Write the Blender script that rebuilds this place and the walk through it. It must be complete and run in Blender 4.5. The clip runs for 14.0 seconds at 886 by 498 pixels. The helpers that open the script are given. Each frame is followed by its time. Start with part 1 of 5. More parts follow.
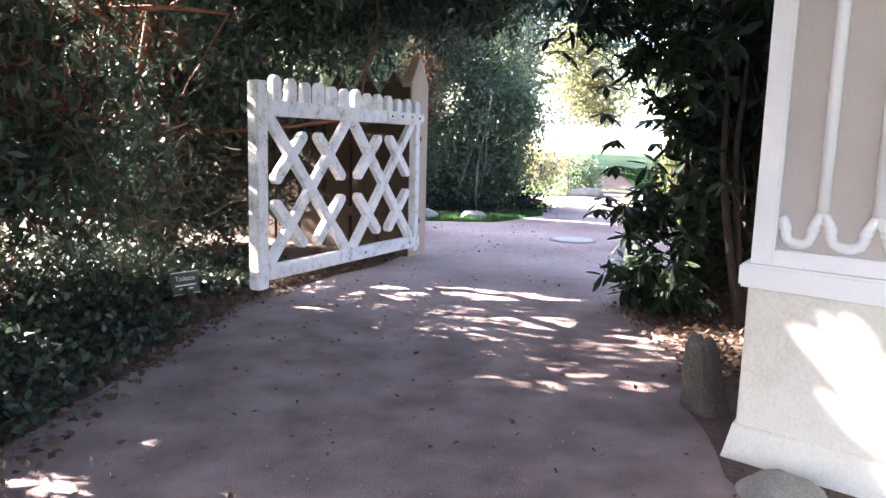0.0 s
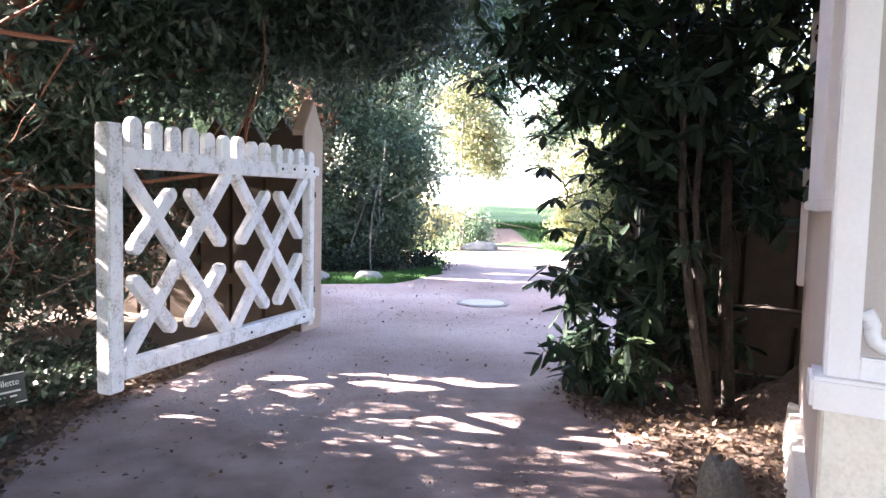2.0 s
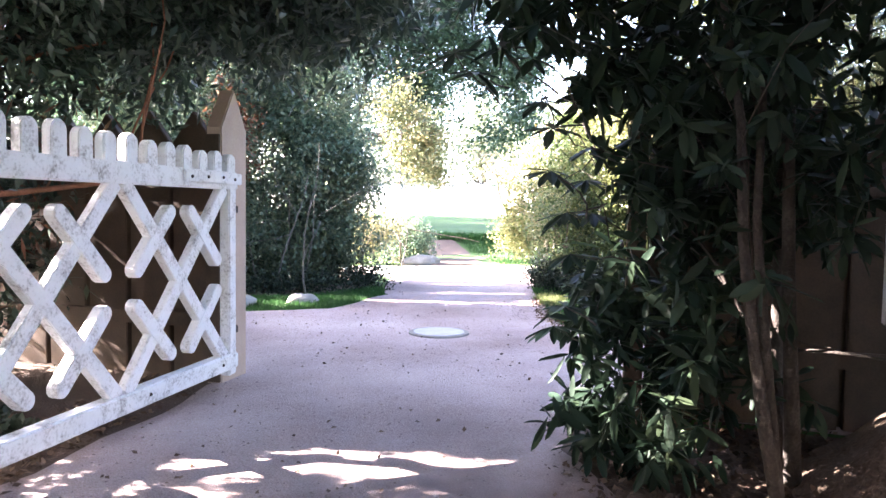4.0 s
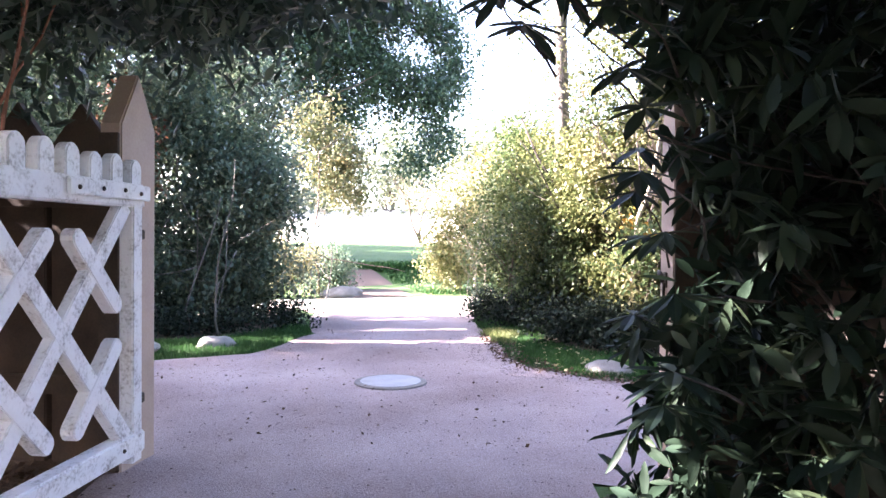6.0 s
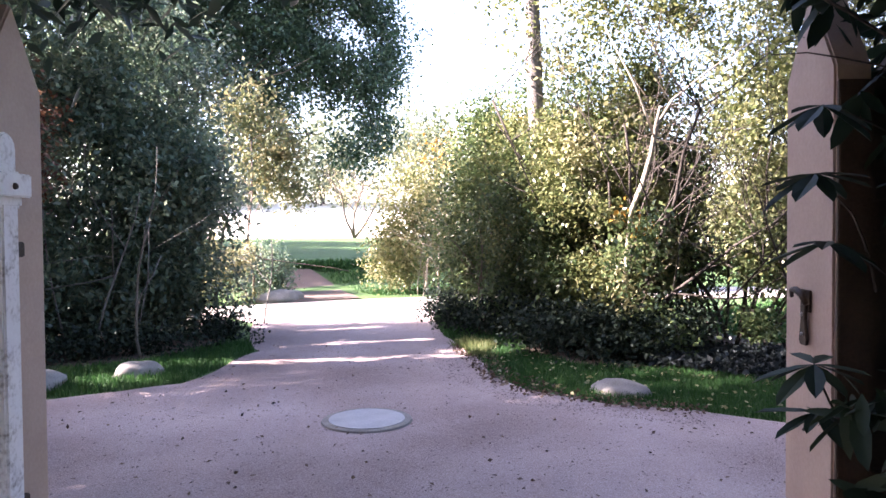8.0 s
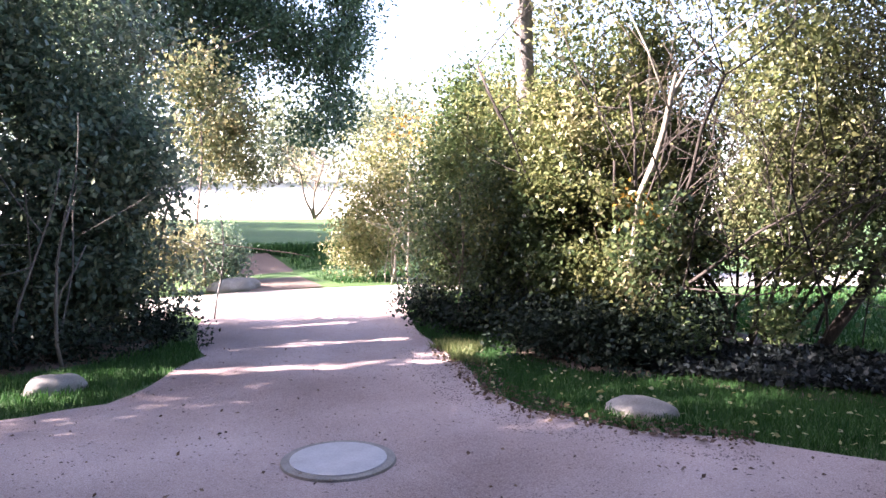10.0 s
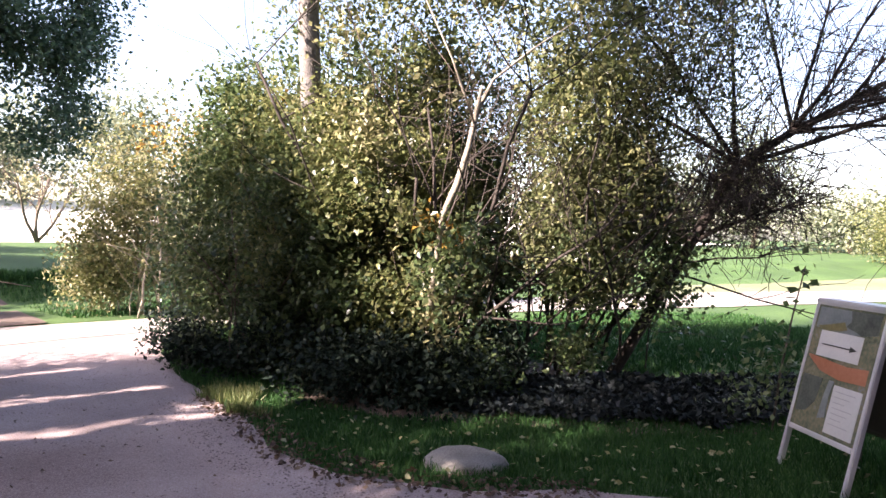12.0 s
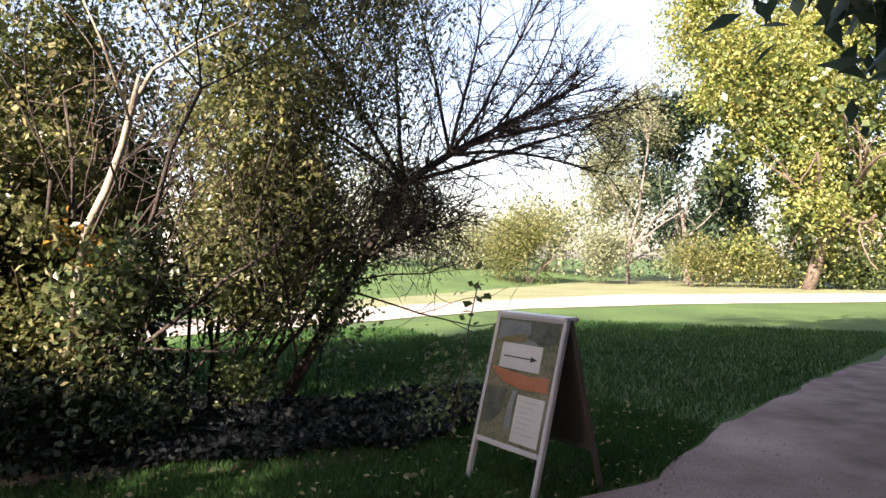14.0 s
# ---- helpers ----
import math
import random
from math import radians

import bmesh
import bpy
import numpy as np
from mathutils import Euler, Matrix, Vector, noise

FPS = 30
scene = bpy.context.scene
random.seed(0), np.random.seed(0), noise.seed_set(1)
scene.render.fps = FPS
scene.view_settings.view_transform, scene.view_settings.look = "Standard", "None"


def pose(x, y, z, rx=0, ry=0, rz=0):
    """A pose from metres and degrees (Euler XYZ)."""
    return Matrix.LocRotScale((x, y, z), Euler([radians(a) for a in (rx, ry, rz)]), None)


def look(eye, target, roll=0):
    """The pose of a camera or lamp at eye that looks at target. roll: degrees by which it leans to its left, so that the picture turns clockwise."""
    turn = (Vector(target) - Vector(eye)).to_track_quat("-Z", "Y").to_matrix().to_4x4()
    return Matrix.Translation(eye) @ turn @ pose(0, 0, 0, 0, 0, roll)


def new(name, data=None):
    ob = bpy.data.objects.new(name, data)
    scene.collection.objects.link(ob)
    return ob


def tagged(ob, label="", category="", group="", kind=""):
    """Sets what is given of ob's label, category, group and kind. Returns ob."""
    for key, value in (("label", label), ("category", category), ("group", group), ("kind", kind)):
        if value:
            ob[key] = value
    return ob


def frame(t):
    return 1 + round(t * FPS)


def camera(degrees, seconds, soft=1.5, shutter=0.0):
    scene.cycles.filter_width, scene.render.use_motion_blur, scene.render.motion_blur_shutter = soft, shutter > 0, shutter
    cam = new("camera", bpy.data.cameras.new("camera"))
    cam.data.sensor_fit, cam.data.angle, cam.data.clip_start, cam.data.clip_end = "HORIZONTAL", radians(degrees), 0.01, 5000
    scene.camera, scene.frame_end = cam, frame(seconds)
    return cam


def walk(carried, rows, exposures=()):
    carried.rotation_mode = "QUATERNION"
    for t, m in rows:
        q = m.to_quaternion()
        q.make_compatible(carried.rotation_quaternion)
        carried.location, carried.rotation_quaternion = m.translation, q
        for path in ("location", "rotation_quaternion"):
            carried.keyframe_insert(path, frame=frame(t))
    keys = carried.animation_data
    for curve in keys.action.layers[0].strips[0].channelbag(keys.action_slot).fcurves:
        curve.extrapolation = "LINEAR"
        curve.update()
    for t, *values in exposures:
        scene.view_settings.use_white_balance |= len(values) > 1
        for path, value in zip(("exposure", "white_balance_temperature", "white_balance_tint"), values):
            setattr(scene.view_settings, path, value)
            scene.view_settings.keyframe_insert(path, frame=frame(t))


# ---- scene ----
cam = camera(63.28, 14.0)
PATH = [
    (0.0, (0.174, 0.874, 1.450), (0.312, 2.848, 1.156), 1.58),
    (0.5, (0.120, 1.161, 1.447), (0.414, 3.128, 1.230), 2.07),
    (1.0, (0.041, 1.453, 1.460), (0.473, 3.396, 1.260), 0.62),
    (1.5, (0.044, 1.762, 1.454), (0.523, 3.699, 1.316), 0.71),
    (2.0, (0.054, 2.065, 1.494), (0.515, 4.006, 1.349), 1.38),
    (2.5, (-0.003, 2.461, 1.513), (0.531, 4.385, 1.389), 2.08),
    (3.0, (0.052, 2.859, 1.553), (0.637, 4.767, 1.421), 0.69),
    (5.5, (0.235, 4.575, 1.483), (1.008, 6.419, 1.445), 2.68),
    (6.0, (0.158, 4.991, 1.486), (1.053, 6.780, 1.451), 0.54),
    (6.5, (0.177, 5.355, 1.482), (1.105, 7.126, 1.438), 0.90),
    (7.0, (0.269, 5.728, 1.515), (1.200, 7.498, 1.487), 0.71),
    (7.5, (0.323, 6.116, 1.512), (1.349, 7.833, 1.492), 1.30),
    (8.0, (0.374, 6.475, 1.548), (1.443, 8.164, 1.493), -0.41),
    (10.5, (0.965, 7.893, 1.604), (2.174, 9.483, 1.497), 0.59),
    (11.0, (1.035, 8.151, 1.573), (2.395, 9.616, 1.523), 1.36),
    (11.5, (1.133, 8.385, 1.558), (2.690, 9.638, 1.472), -0.30),
    (12.0, (1.299, 8.612, 1.547), (2.935, 9.762, 1.514), 0.67),
    (12.5, (1.427, 8.758, 1.538), (3.156, 9.760, 1.470), 0.76),
    (13.0, (1.497, 8.888, 1.557), (3.365, 9.602, 1.518), -0.20),
    (13.5, (1.575, 9.038, 1.554), (3.517, 9.513, 1.510), -0.27),
    (14.0, (1.672, 9.115, 1.536), (3.657, 9.358, 1.561), 0.45),
]
EXPOSURES = [(0.0, 4.48, 6450, 23), (3.0, 4.74, 6400, 23), (5.5, 4.45, 6250, 29), (6.5, 4.05, 6250, 31), (8.0, 3.5, 6300, 32), (10.5, 3.34, 6350, 31), (12.5, 2.38, 6800, 27), (14.0, 2.2, 7200, 25)]
walk(cam, [(t, look(eye, target, roll)) for t, eye, target, roll in PATH], EXPOSURES)

# ---- light ----
SUN_TO = Vector((-0.90, 0.40, 0.58)).normalized()
world = bpy.data.worlds.new("world")
scene.world = world
world.use_nodes = True
wn = world.node_tree
sky = wn.nodes.new("ShaderNodeTexSky")
sky.sky_type, sky.sun_disc = "NISHITA", False
sky.sun_elevation = math.asin(SUN_TO.z)
sky.sun_rotation = math.atan2(SUN_TO.x, SUN_TO.y)
sky.dust_density, sky.air_density, sky.ozone_density = 2.0, 1.0, 0.3
wn.links.new(sky.outputs[0], wn.nodes["Background"].inputs[0])
wn.nodes["Background"].inputs[1].default_value = 0.10
sun = new("sun", bpy.data.lights.new("sun", "SUN"))
sun.data.energy, sun.data.angle, sun.data.color = 5.0, radians(0.5), (1.0, 0.93, 0.82)
sun.matrix_world = look((0, 0, 20), Vector((0, 0, 20)) - SUN_TO)


# ---- materials ----
def material(name, stops, rough=0.8, scale=4.0, fine=60.0, bump=0.3, metal=0.0, through_light=0.0, by="noise", spec=0.5, bump_scale=None, dist=0.01):
    """A surface whose colour runs through the stops by noise at two scales (or by piece), with fine relief."""
    m = bpy.data.materials.new(name)
    m.use_nodes = True
    nt = m.node_tree
    b = nt.nodes["Principled BSDF"]
    b.inputs["Roughness"].default_value = rough
    b.inputs["Metallic"].default_value = metal
    b.inputs["Specular IOR Level"].default_value = spec
    geo = nt.nodes.new("ShaderNodeNewGeometry")
    coord = geo.outputs["Position"]
    n1 = nt.nodes.new("ShaderNodeTexNoise")
    n1.inputs["Scale"].default_value, n1.inputs["Detail"].default_value = scale, 6
    n2 = nt.nodes.new("ShaderNodeTexNoise")
    n2.inputs["Scale"].default_value, n2.inputs["Detail"].default_value = fine, 4
    for n in (n1, n2):
        nt.links.new(coord, n.inputs["Vector"])
    mix = nt.nodes.new("ShaderNodeMath")
    mix.operation = "MULTIPLY_ADD"
    mix.inputs[1].default_value = 0.45
    if by == "island":
        nt.links.new(geo.outputs["Random Per Island"], mix.inputs[0])
        half = nt.nodes.new("ShaderNodeMath")
        half.operation = "MULTIPLY"
        half.inputs[1].default_value = 0.55
        nt.links.new(n1.outputs["Fac"], half.inputs[0])
        nt.links.new(half.outputs[0], mix.inputs[2])
    elif by == "object":
        info = nt.nodes.new("ShaderNodeObjectInfo")
        nt.links.new(info.outputs["Random"], mix.inputs[0])
        half = nt.nodes.new("ShaderNodeMath")
        half.operation = "MULTIPLY"
        half.inputs[1].default_value = 0.55
        nt.links.new(n1.outputs["Fac"], half.inputs[0])
        nt.links.new(half.outputs[0], mix.inputs[2])
    else:
        nt.links.new(n2.outputs["Fac"], mix.inputs[0])
        half = nt.nodes.new("ShaderNodeMath")
        half.operation = "MULTIPLY"
        half.inputs[1].default_value = 0.55
        nt.links.new(n1.outputs["Fac"], half.inputs[0])
        nt.links.new(half.outputs[0], mix.inputs[2])
    ramp = nt.nodes.new("ShaderNodeValToRGB")
    el = ramp.color_ramp.elements
    while len(el) < len(stops):
        el.new(0.5)
    for e, (p, c) in zip(el, stops):
        e.position, e.color = p, (*c, 1)
    nt.links.new(mix.outputs[0], ramp.inputs["Fac"])
    nt.links.new(ramp.outputs["Color"], b.inputs["Base Color"])
    if bump:
        bp = nt.nodes.new("ShaderNodeBump")
        bp.inputs["Strength"].default_value, bp.inputs["Distance"].default_value = bump, dist
        nt.links.new(n2.outputs["Fac"], bp.inputs["Height"])
        nt.links.new(bp.outputs["Normal"], b.inputs["Normal"])
    if through_light:
        tr = nt.nodes.new("ShaderNodeBsdfTranslucent")
        nt.links.new(ramp.outputs["Color"], tr.inputs["Color"])
        ms = nt.nodes.new("ShaderNodeMixShader")
        ms.inputs[0].default_value = through_light
        nt.links.new(b.outputs[0], ms.inputs[1])
        nt.links.new(tr.outputs[0], ms.inputs[2])
        nt.links.new(ms.outputs[0], nt.nodes["Material Output"].inputs["Surface"])
    return m


def leafy(name, stops, rough=0.45, through_light=0.35, scale=1.2, spec=0.5):
    return material(name, stops, rough, scale, 40, 0.0, through_light=through_light, by="island", spec=spec)


M_GRAVEL = material("path_gravel", [(0.36, (0.18, 0.126, 0.115)), (0.45, (0.29, 0.214, 0.20)), (0.53, (0.39, 0.305, 0.29)), (0.64, (0.51, 0.42, 0.405))], 0.95, 0.45, 120, 0.8, dist=0.02)


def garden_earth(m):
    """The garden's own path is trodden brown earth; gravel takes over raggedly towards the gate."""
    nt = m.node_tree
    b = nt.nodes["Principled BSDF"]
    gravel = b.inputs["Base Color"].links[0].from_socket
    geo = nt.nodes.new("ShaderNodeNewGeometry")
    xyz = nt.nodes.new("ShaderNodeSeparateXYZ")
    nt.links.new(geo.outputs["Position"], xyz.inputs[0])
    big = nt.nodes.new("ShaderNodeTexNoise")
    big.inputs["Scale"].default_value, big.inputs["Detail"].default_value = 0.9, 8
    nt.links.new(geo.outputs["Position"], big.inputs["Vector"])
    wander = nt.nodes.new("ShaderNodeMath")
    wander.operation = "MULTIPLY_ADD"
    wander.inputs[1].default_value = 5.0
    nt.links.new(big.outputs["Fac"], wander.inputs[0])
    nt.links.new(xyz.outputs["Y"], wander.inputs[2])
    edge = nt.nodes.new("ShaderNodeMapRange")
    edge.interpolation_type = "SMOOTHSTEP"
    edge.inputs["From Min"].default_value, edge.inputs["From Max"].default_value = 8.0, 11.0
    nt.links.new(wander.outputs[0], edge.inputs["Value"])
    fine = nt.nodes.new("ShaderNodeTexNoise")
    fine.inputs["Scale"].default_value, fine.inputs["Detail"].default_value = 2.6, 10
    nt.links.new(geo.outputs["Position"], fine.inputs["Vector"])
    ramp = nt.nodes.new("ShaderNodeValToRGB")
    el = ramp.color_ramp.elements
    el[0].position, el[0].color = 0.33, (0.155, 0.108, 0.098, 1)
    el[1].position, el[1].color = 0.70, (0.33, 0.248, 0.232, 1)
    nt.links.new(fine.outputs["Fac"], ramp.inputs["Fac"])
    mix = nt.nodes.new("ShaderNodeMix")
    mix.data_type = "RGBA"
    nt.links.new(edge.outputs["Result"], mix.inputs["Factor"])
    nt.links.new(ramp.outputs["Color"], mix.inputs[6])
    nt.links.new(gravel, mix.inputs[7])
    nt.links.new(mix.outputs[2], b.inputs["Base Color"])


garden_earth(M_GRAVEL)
M_PALE_GRAVEL = material("pale_gravel", [(0.3, (0.29, 0.25, 0.215)), (0.7, (0.39, 0.345, 0.30))], 0.95, 0.7, 80, 0.4)
M_LAWN = material("lawn_soil", [(0.3, (0.022, 0.054, 0.009)), (0.5, (0.040, 0.094, 0.015)), (0.7, (0.078, 0.145, 0.028))], 0.95, 0.5, 40, 0.8, dist=0.03)
M_EARTH = material("garden_earth", [(0.3, (0.05, 0.032, 0.024)), (0.5, (0.09, 0.06, 0.044)), (0.7, (0.16, 0.11, 0.08))], 0.95, 1.6, 50, 0.9, dist=0.03)
M_TRAIL = material("trodden_earth", [(0.3, (0.085, 0.058, 0.044)), (0.7, (0.15, 0.105, 0.082))], 0.95, 1.2, 50, 0.6, dist=0.02)
M_WHITE = material("weathered_white_paint", [(0.33, (0.30, 0.28, 0.27)), (0.42, (0.62, 0.60, 0.60)), (0.50, (0.79, 0.78, 0.79)), (0.75, (0.85, 0.85, 0.86))], 0.55, 9, 55, 0.3, dist=0.004)
M_BEIGE_POST = material("beige_painted_post", [(0.3, (0.42, 0.31, 0.25)), (0.7, (0.52, 0.40, 0.33))], 0.7, 5, 60, 0.25, dist=0.004)
M_BROWN_WOOD = material("dark_brown_boards", [(0.3, (0.036, 0.023, 0.015)), (0.7, (0.088, 0.056, 0.036))], 0.7, 6, 70, 0.4, dist=0.004)
M_PANEL = material("taupe_panel_paint", [(0.3, (0.42, 0.37, 0.35)), (0.7, (0.49, 0.44, 0.42))], 0.6, 3, 80, 0.12, dist=0.003)
M_TRIM = material("white_trim_paint", [(0.3, (0.74, 0.73, 0.76)), (0.7, (0.83, 0.82, 0.85))], 0.5, 4, 60, 0.12, dist=0.003)
M_PLASTER = material("cream_plaster", [(0.3, (0.56, 0.52, 0.47)), (0.5, (0.70, 0.66, 0.60)), (0.7, (0.78, 0.75, 0.70))], 0.85, 3.5, 60, 0.3, dist=0.006)
M_STONE = material("granite_stone", [(0.3, (0.13, 0.12, 0.105)), (0.5, (0.21, 0.195, 0.175)), (0.7, (0.31, 0.295, 0.27))], 0.9, 5, 90, 0.6, dist=0.01)
M_GUARD = material("brown_weathered_stone", [(0.3, (0.045, 0.038, 0.032)), (0.5, (0.085, 0.074, 0.064)), (0.7, (0.17, 0.155, 0.14))], 0.9, 4, 70, 0.6, dist=0.01)
M_IRON = material("rusty_iron", [(0.3, (0.03, 0.026, 0.024)), (0.7, (0.09, 0.065, 0.05))], 0.6, 15, 90, 0.3, metal=0.6, dist=0.003)
M_CAST = material("worn_cast_iron_and_concrete", [(0.3, (0.30, 0.29, 0.29)), (0.7, (0.46, 0.45, 0.45))], 0.7, 6, 80, 0.4, dist=0.004)
M_ALU = material("brushed_aluminium", [(0.3, (0.58, 0.58, 0.60)), (0.7, (0.70, 0.70, 0.72))], 0.4, 5, 120, 0.05, metal=0.35, dist=0.002)
M_BACK = material("grey_backing_board", [(0.3, (0.10, 0.085, 0.075)), (0.7, (0.15, 0.13, 0.115))], 0.7, 5, 60, 0.1, dist=0.002)
M_BARK = material("brown_bark", [(0.3, (0.06, 0.045, 0.035)), (0.5, (0.12, 0.09, 0.07)), (0.7, (0.20, 0.16, 0.13))], 0.9, 9, 60, 0.9, dist=0.015)
M_PALE_BARK = material("pale_lichen_bark", [(0.3, (0.17, 0.14, 0.105)), (0.7, (0.40, 0.35, 0.27))], 0.9, 10, 70, 0.7, dist=0.01)
M_RED_BARK = material("red_brown_yew_bark", [(0.3, (0.12, 0.05, 0.03)), (0.7, (0.30, 0.13, 0.08))], 0.9, 8, 60, 0.8, dist=0.015)
M_YEW = leafy("yew_needles", [(0.25, (0.024, 0.045, 0.034)), (0.55, (0.05, 0.085, 0.06)), (0.8, (0.11, 0.145, 0.10))], 0.4, 0.25)
M_DEAD = leafy("dead_brown_sprays", [(0.25, (0.06, 0.025, 0.015)), (0.55, (0.16, 0.07, 0.04)), (0.8, (0.30, 0.18, 0.10))], 0.8, 0.2)
M_RHODO = leafy("rhododendron_leaves", [(0.25, (0.012, 0.024, 0.015)), (0.6, (0.024, 0.043, 0.026)), (0.9, (0.075, 0.10, 0.048))], 0.5, 0.2, spec=0.16)
M_BLUEGREEN = leafy("blue_green_leaves", [(0.25, (0.055, 0.095, 0.062)), (0.5, (0.135, 0.205, 0.135)), (0.75, (0.28, 0.32, 0.19)), (0.9, (0.33, 0.27, 0.13))], 0.45, 0.48)
M_SAGE = leafy("sage_green_leaves", [(0.25, (0.05, 0.08, 0.055)), (0.5, (0.11, 0.15, 0.10)), (0.8, (0.22, 0.24, 0.15))], 0.45, 0.35)
M_UNDER = leafy("undergrowth_leaves", [(0.2, (0.014, 0.024, 0.016)), (0.55, (0.036, 0.058, 0.038)), (0.85, (0.11, 0.135, 0.085))], 0.45, 0.25)
M_OAK = leafy("oak_leaves", [(0.25, (0.026, 0.052, 0.034)), (0.55, (0.055, 0.10, 0.062)), (0.8, (0.12, 0.17, 0.095))], 0.45, 0.35)
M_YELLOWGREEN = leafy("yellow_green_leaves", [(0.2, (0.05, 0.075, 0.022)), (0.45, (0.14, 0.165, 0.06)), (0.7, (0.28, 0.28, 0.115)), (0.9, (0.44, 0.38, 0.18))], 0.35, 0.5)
M_SAPLING = leafy("yellowing_leaves", [(0.2, (0.07, 0.095, 0.042)), (0.5, (0.14, 0.155, 0.072)), (0.7, (0.23, 0.205, 0.10)), (0.88, (0.32, 0.25, 0.13))], 0.5, 0.4)
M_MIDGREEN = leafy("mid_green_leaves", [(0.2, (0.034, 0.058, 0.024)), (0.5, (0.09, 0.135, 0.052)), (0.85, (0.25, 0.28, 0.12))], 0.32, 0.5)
M_OLIVE = leafy("olive_thicket_leaves", [(0.2, (0.045, 0.062, 0.028)), (0.5, (0.15, 0.175, 0.078)), (0.85, (0.40, 0.38, 0.19))], 0.32, 0.5)
M_ORANGE = leafy("orange_autumn_leaves", [(0.2, (0.20, 0.11, 0.02)), (0.55, (0.38, 0.21, 0.04)), (0.85, (0.50, 0.34, 0.07))], 0.5, 0.45)
M_YELLOW = leafy("yellow_autumn_leaves", [(0.25, (0.07, 0.12, 0.03)), (0.45, (0.22, 0.27, 0.07)), (0.62, (0.38, 0.38, 0.12)), (0.85, (0.54, 0.48, 0.20))], 0.5, 0.5, scale=0.35)
M_PALE_LEAF = leafy("pale_dry_leaves", [(0.2, (0.16, 0.16, 0.07)), (0.55, (0.32, 0.30, 0.15)), (0.85, (0.48, 0.44, 0.26))], 0.5, 0.4)
# ivy and low leaves: dark greens lowered further to hold shade under shrubs
M_IVY = leafy("shaded_ivy_leaves", [(0.2, (0.008, 0.012, 0.011)), (0.55, (0.017, 0.024, 0.024)), (0.85, (0.05, 0.058, 0.062))], 0.55, 0.06, spec=0.25)
M_LOWSHRUB = leafy("shaded_low_leaves", [(0.2, (0.008, 0.014, 0.009)), (0.55, (0.016, 0.027, 0.018)), (0.85, (0.05, 0.068, 0.042))], 0.6, 0.15, spec=0.15)
M_GREY_BARK = material("grey_bark", [(0.3, (0.10, 0.09, 0.08)), (0.7, (0.22, 0.20, 0.18))], 0.9, 9, 60, 0.9, dist=0.015)
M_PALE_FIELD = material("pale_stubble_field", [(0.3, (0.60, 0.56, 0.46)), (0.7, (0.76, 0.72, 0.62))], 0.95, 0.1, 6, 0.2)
M_GRASS = leafy("grass_blades", [(0.2, (0.013, 0.046, 0.011)), (0.55, (0.028, 0.092, 0.021)), (0.85, (0.068, 0.145, 0.037))], 0.65, 0.35, spec=0.3)
M_STRAW = leafy("straw_grass", [(0.2, (0.05, 0.085, 0.022)), (0.55, (0.13, 0.16, 0.05)), (0.9, (0.36, 0.34, 0.16))], 0.6, 0.35)
M_LITTER = leafy("fallen_leaves", [(0.2, (0.042, 0.024, 0.015)), (0.5, (0.095, 0.056, 0.035)), (0.85, (0.23, 0.16, 0.105))], 0.7, 0.2)
# the haze of distance is mixed into this pale leaf colour
M_FARLEAF = leafy("haze_tinted_leaves", [(0.2, (0.10, 0.13, 0.08)), (0.6, (0.20, 0.23, 0.14)), (0.85, (0.34, 0.33, 0.18))], 0.6, 0.3, scale=0.3)
# a darker brown than the other barks
M_DARK_BARK = material("dark_brown_bark", [(0.3, (0.022, 0.017, 0.014)), (0.5, (0.045, 0.035, 0.028)), (0.75, (0.10, 0.082, 0.068))], 0.9, 9, 60, 0.9, dist=0.012)
M_MEADOW = material("dry_meadow_grass", [(0.3, (0.09, 0.115, 0.045)), (0.5, (0.15, 0.17, 0.08)), (0.7, (0.22, 0.22, 0.13))], 0.95, 0.4, 30, 0.7, dist=0.03)


# ---- mesh helpers ----
def link(name, mesh, mat, parent=None, label=""):
    mesh.materials.append(mat)
    ob = new(name, mesh)
    if parent:
        ob.parent = parent
    if label:
        ob["label"] = label
    return ob


def part(name, bm, mat, parent=None, label="", smooth=False):
    me = bpy.data.meshes.new(name)
    bm.to_mesh(me)
    bm.free()
    if smooth:
        me.polygons.foreach_set("use_smooth", [True] * len(me.polygons))
    return link(name, me, mat, parent, label)


def thing(name, label, category, at=(0, 0, 0), turn=0, group="", kind=""):
    ob = new(name)
    ob.empty_display_size = 0.1
    ob.matrix_world = pose(*at, 0, 0, turn)
    return tagged(ob, label, category, group, kind)


def box(bm, lo, hi, bevel=0.0, m=None):
    """A box from corner lo to corner hi, bevelled, put through m."""
    lo, hi = Vector(lo), Vector(hi)
    res = bmesh.ops.create_cube(bm, size=1.0)["verts"]
    for v in res:
        v.co = Vector([(lo[i] + hi[i]) / 2 + v.co[i] * (hi[i] - lo[i]) for i in range(3)])
    if bevel:
        es = list({e for v in res for e in v.link_edges})
        res = list({v for f in bmesh.ops.bevel(bm, geom=es, offset=bevel, segments=2, affect="EDGES")["faces"] for v in f.verts} | {v for v in res if v.is_valid})
    if m is not None:
        bmesh.ops.transform(bm, matrix=m, verts=[v for v in res if v.is_valid])
    return bm


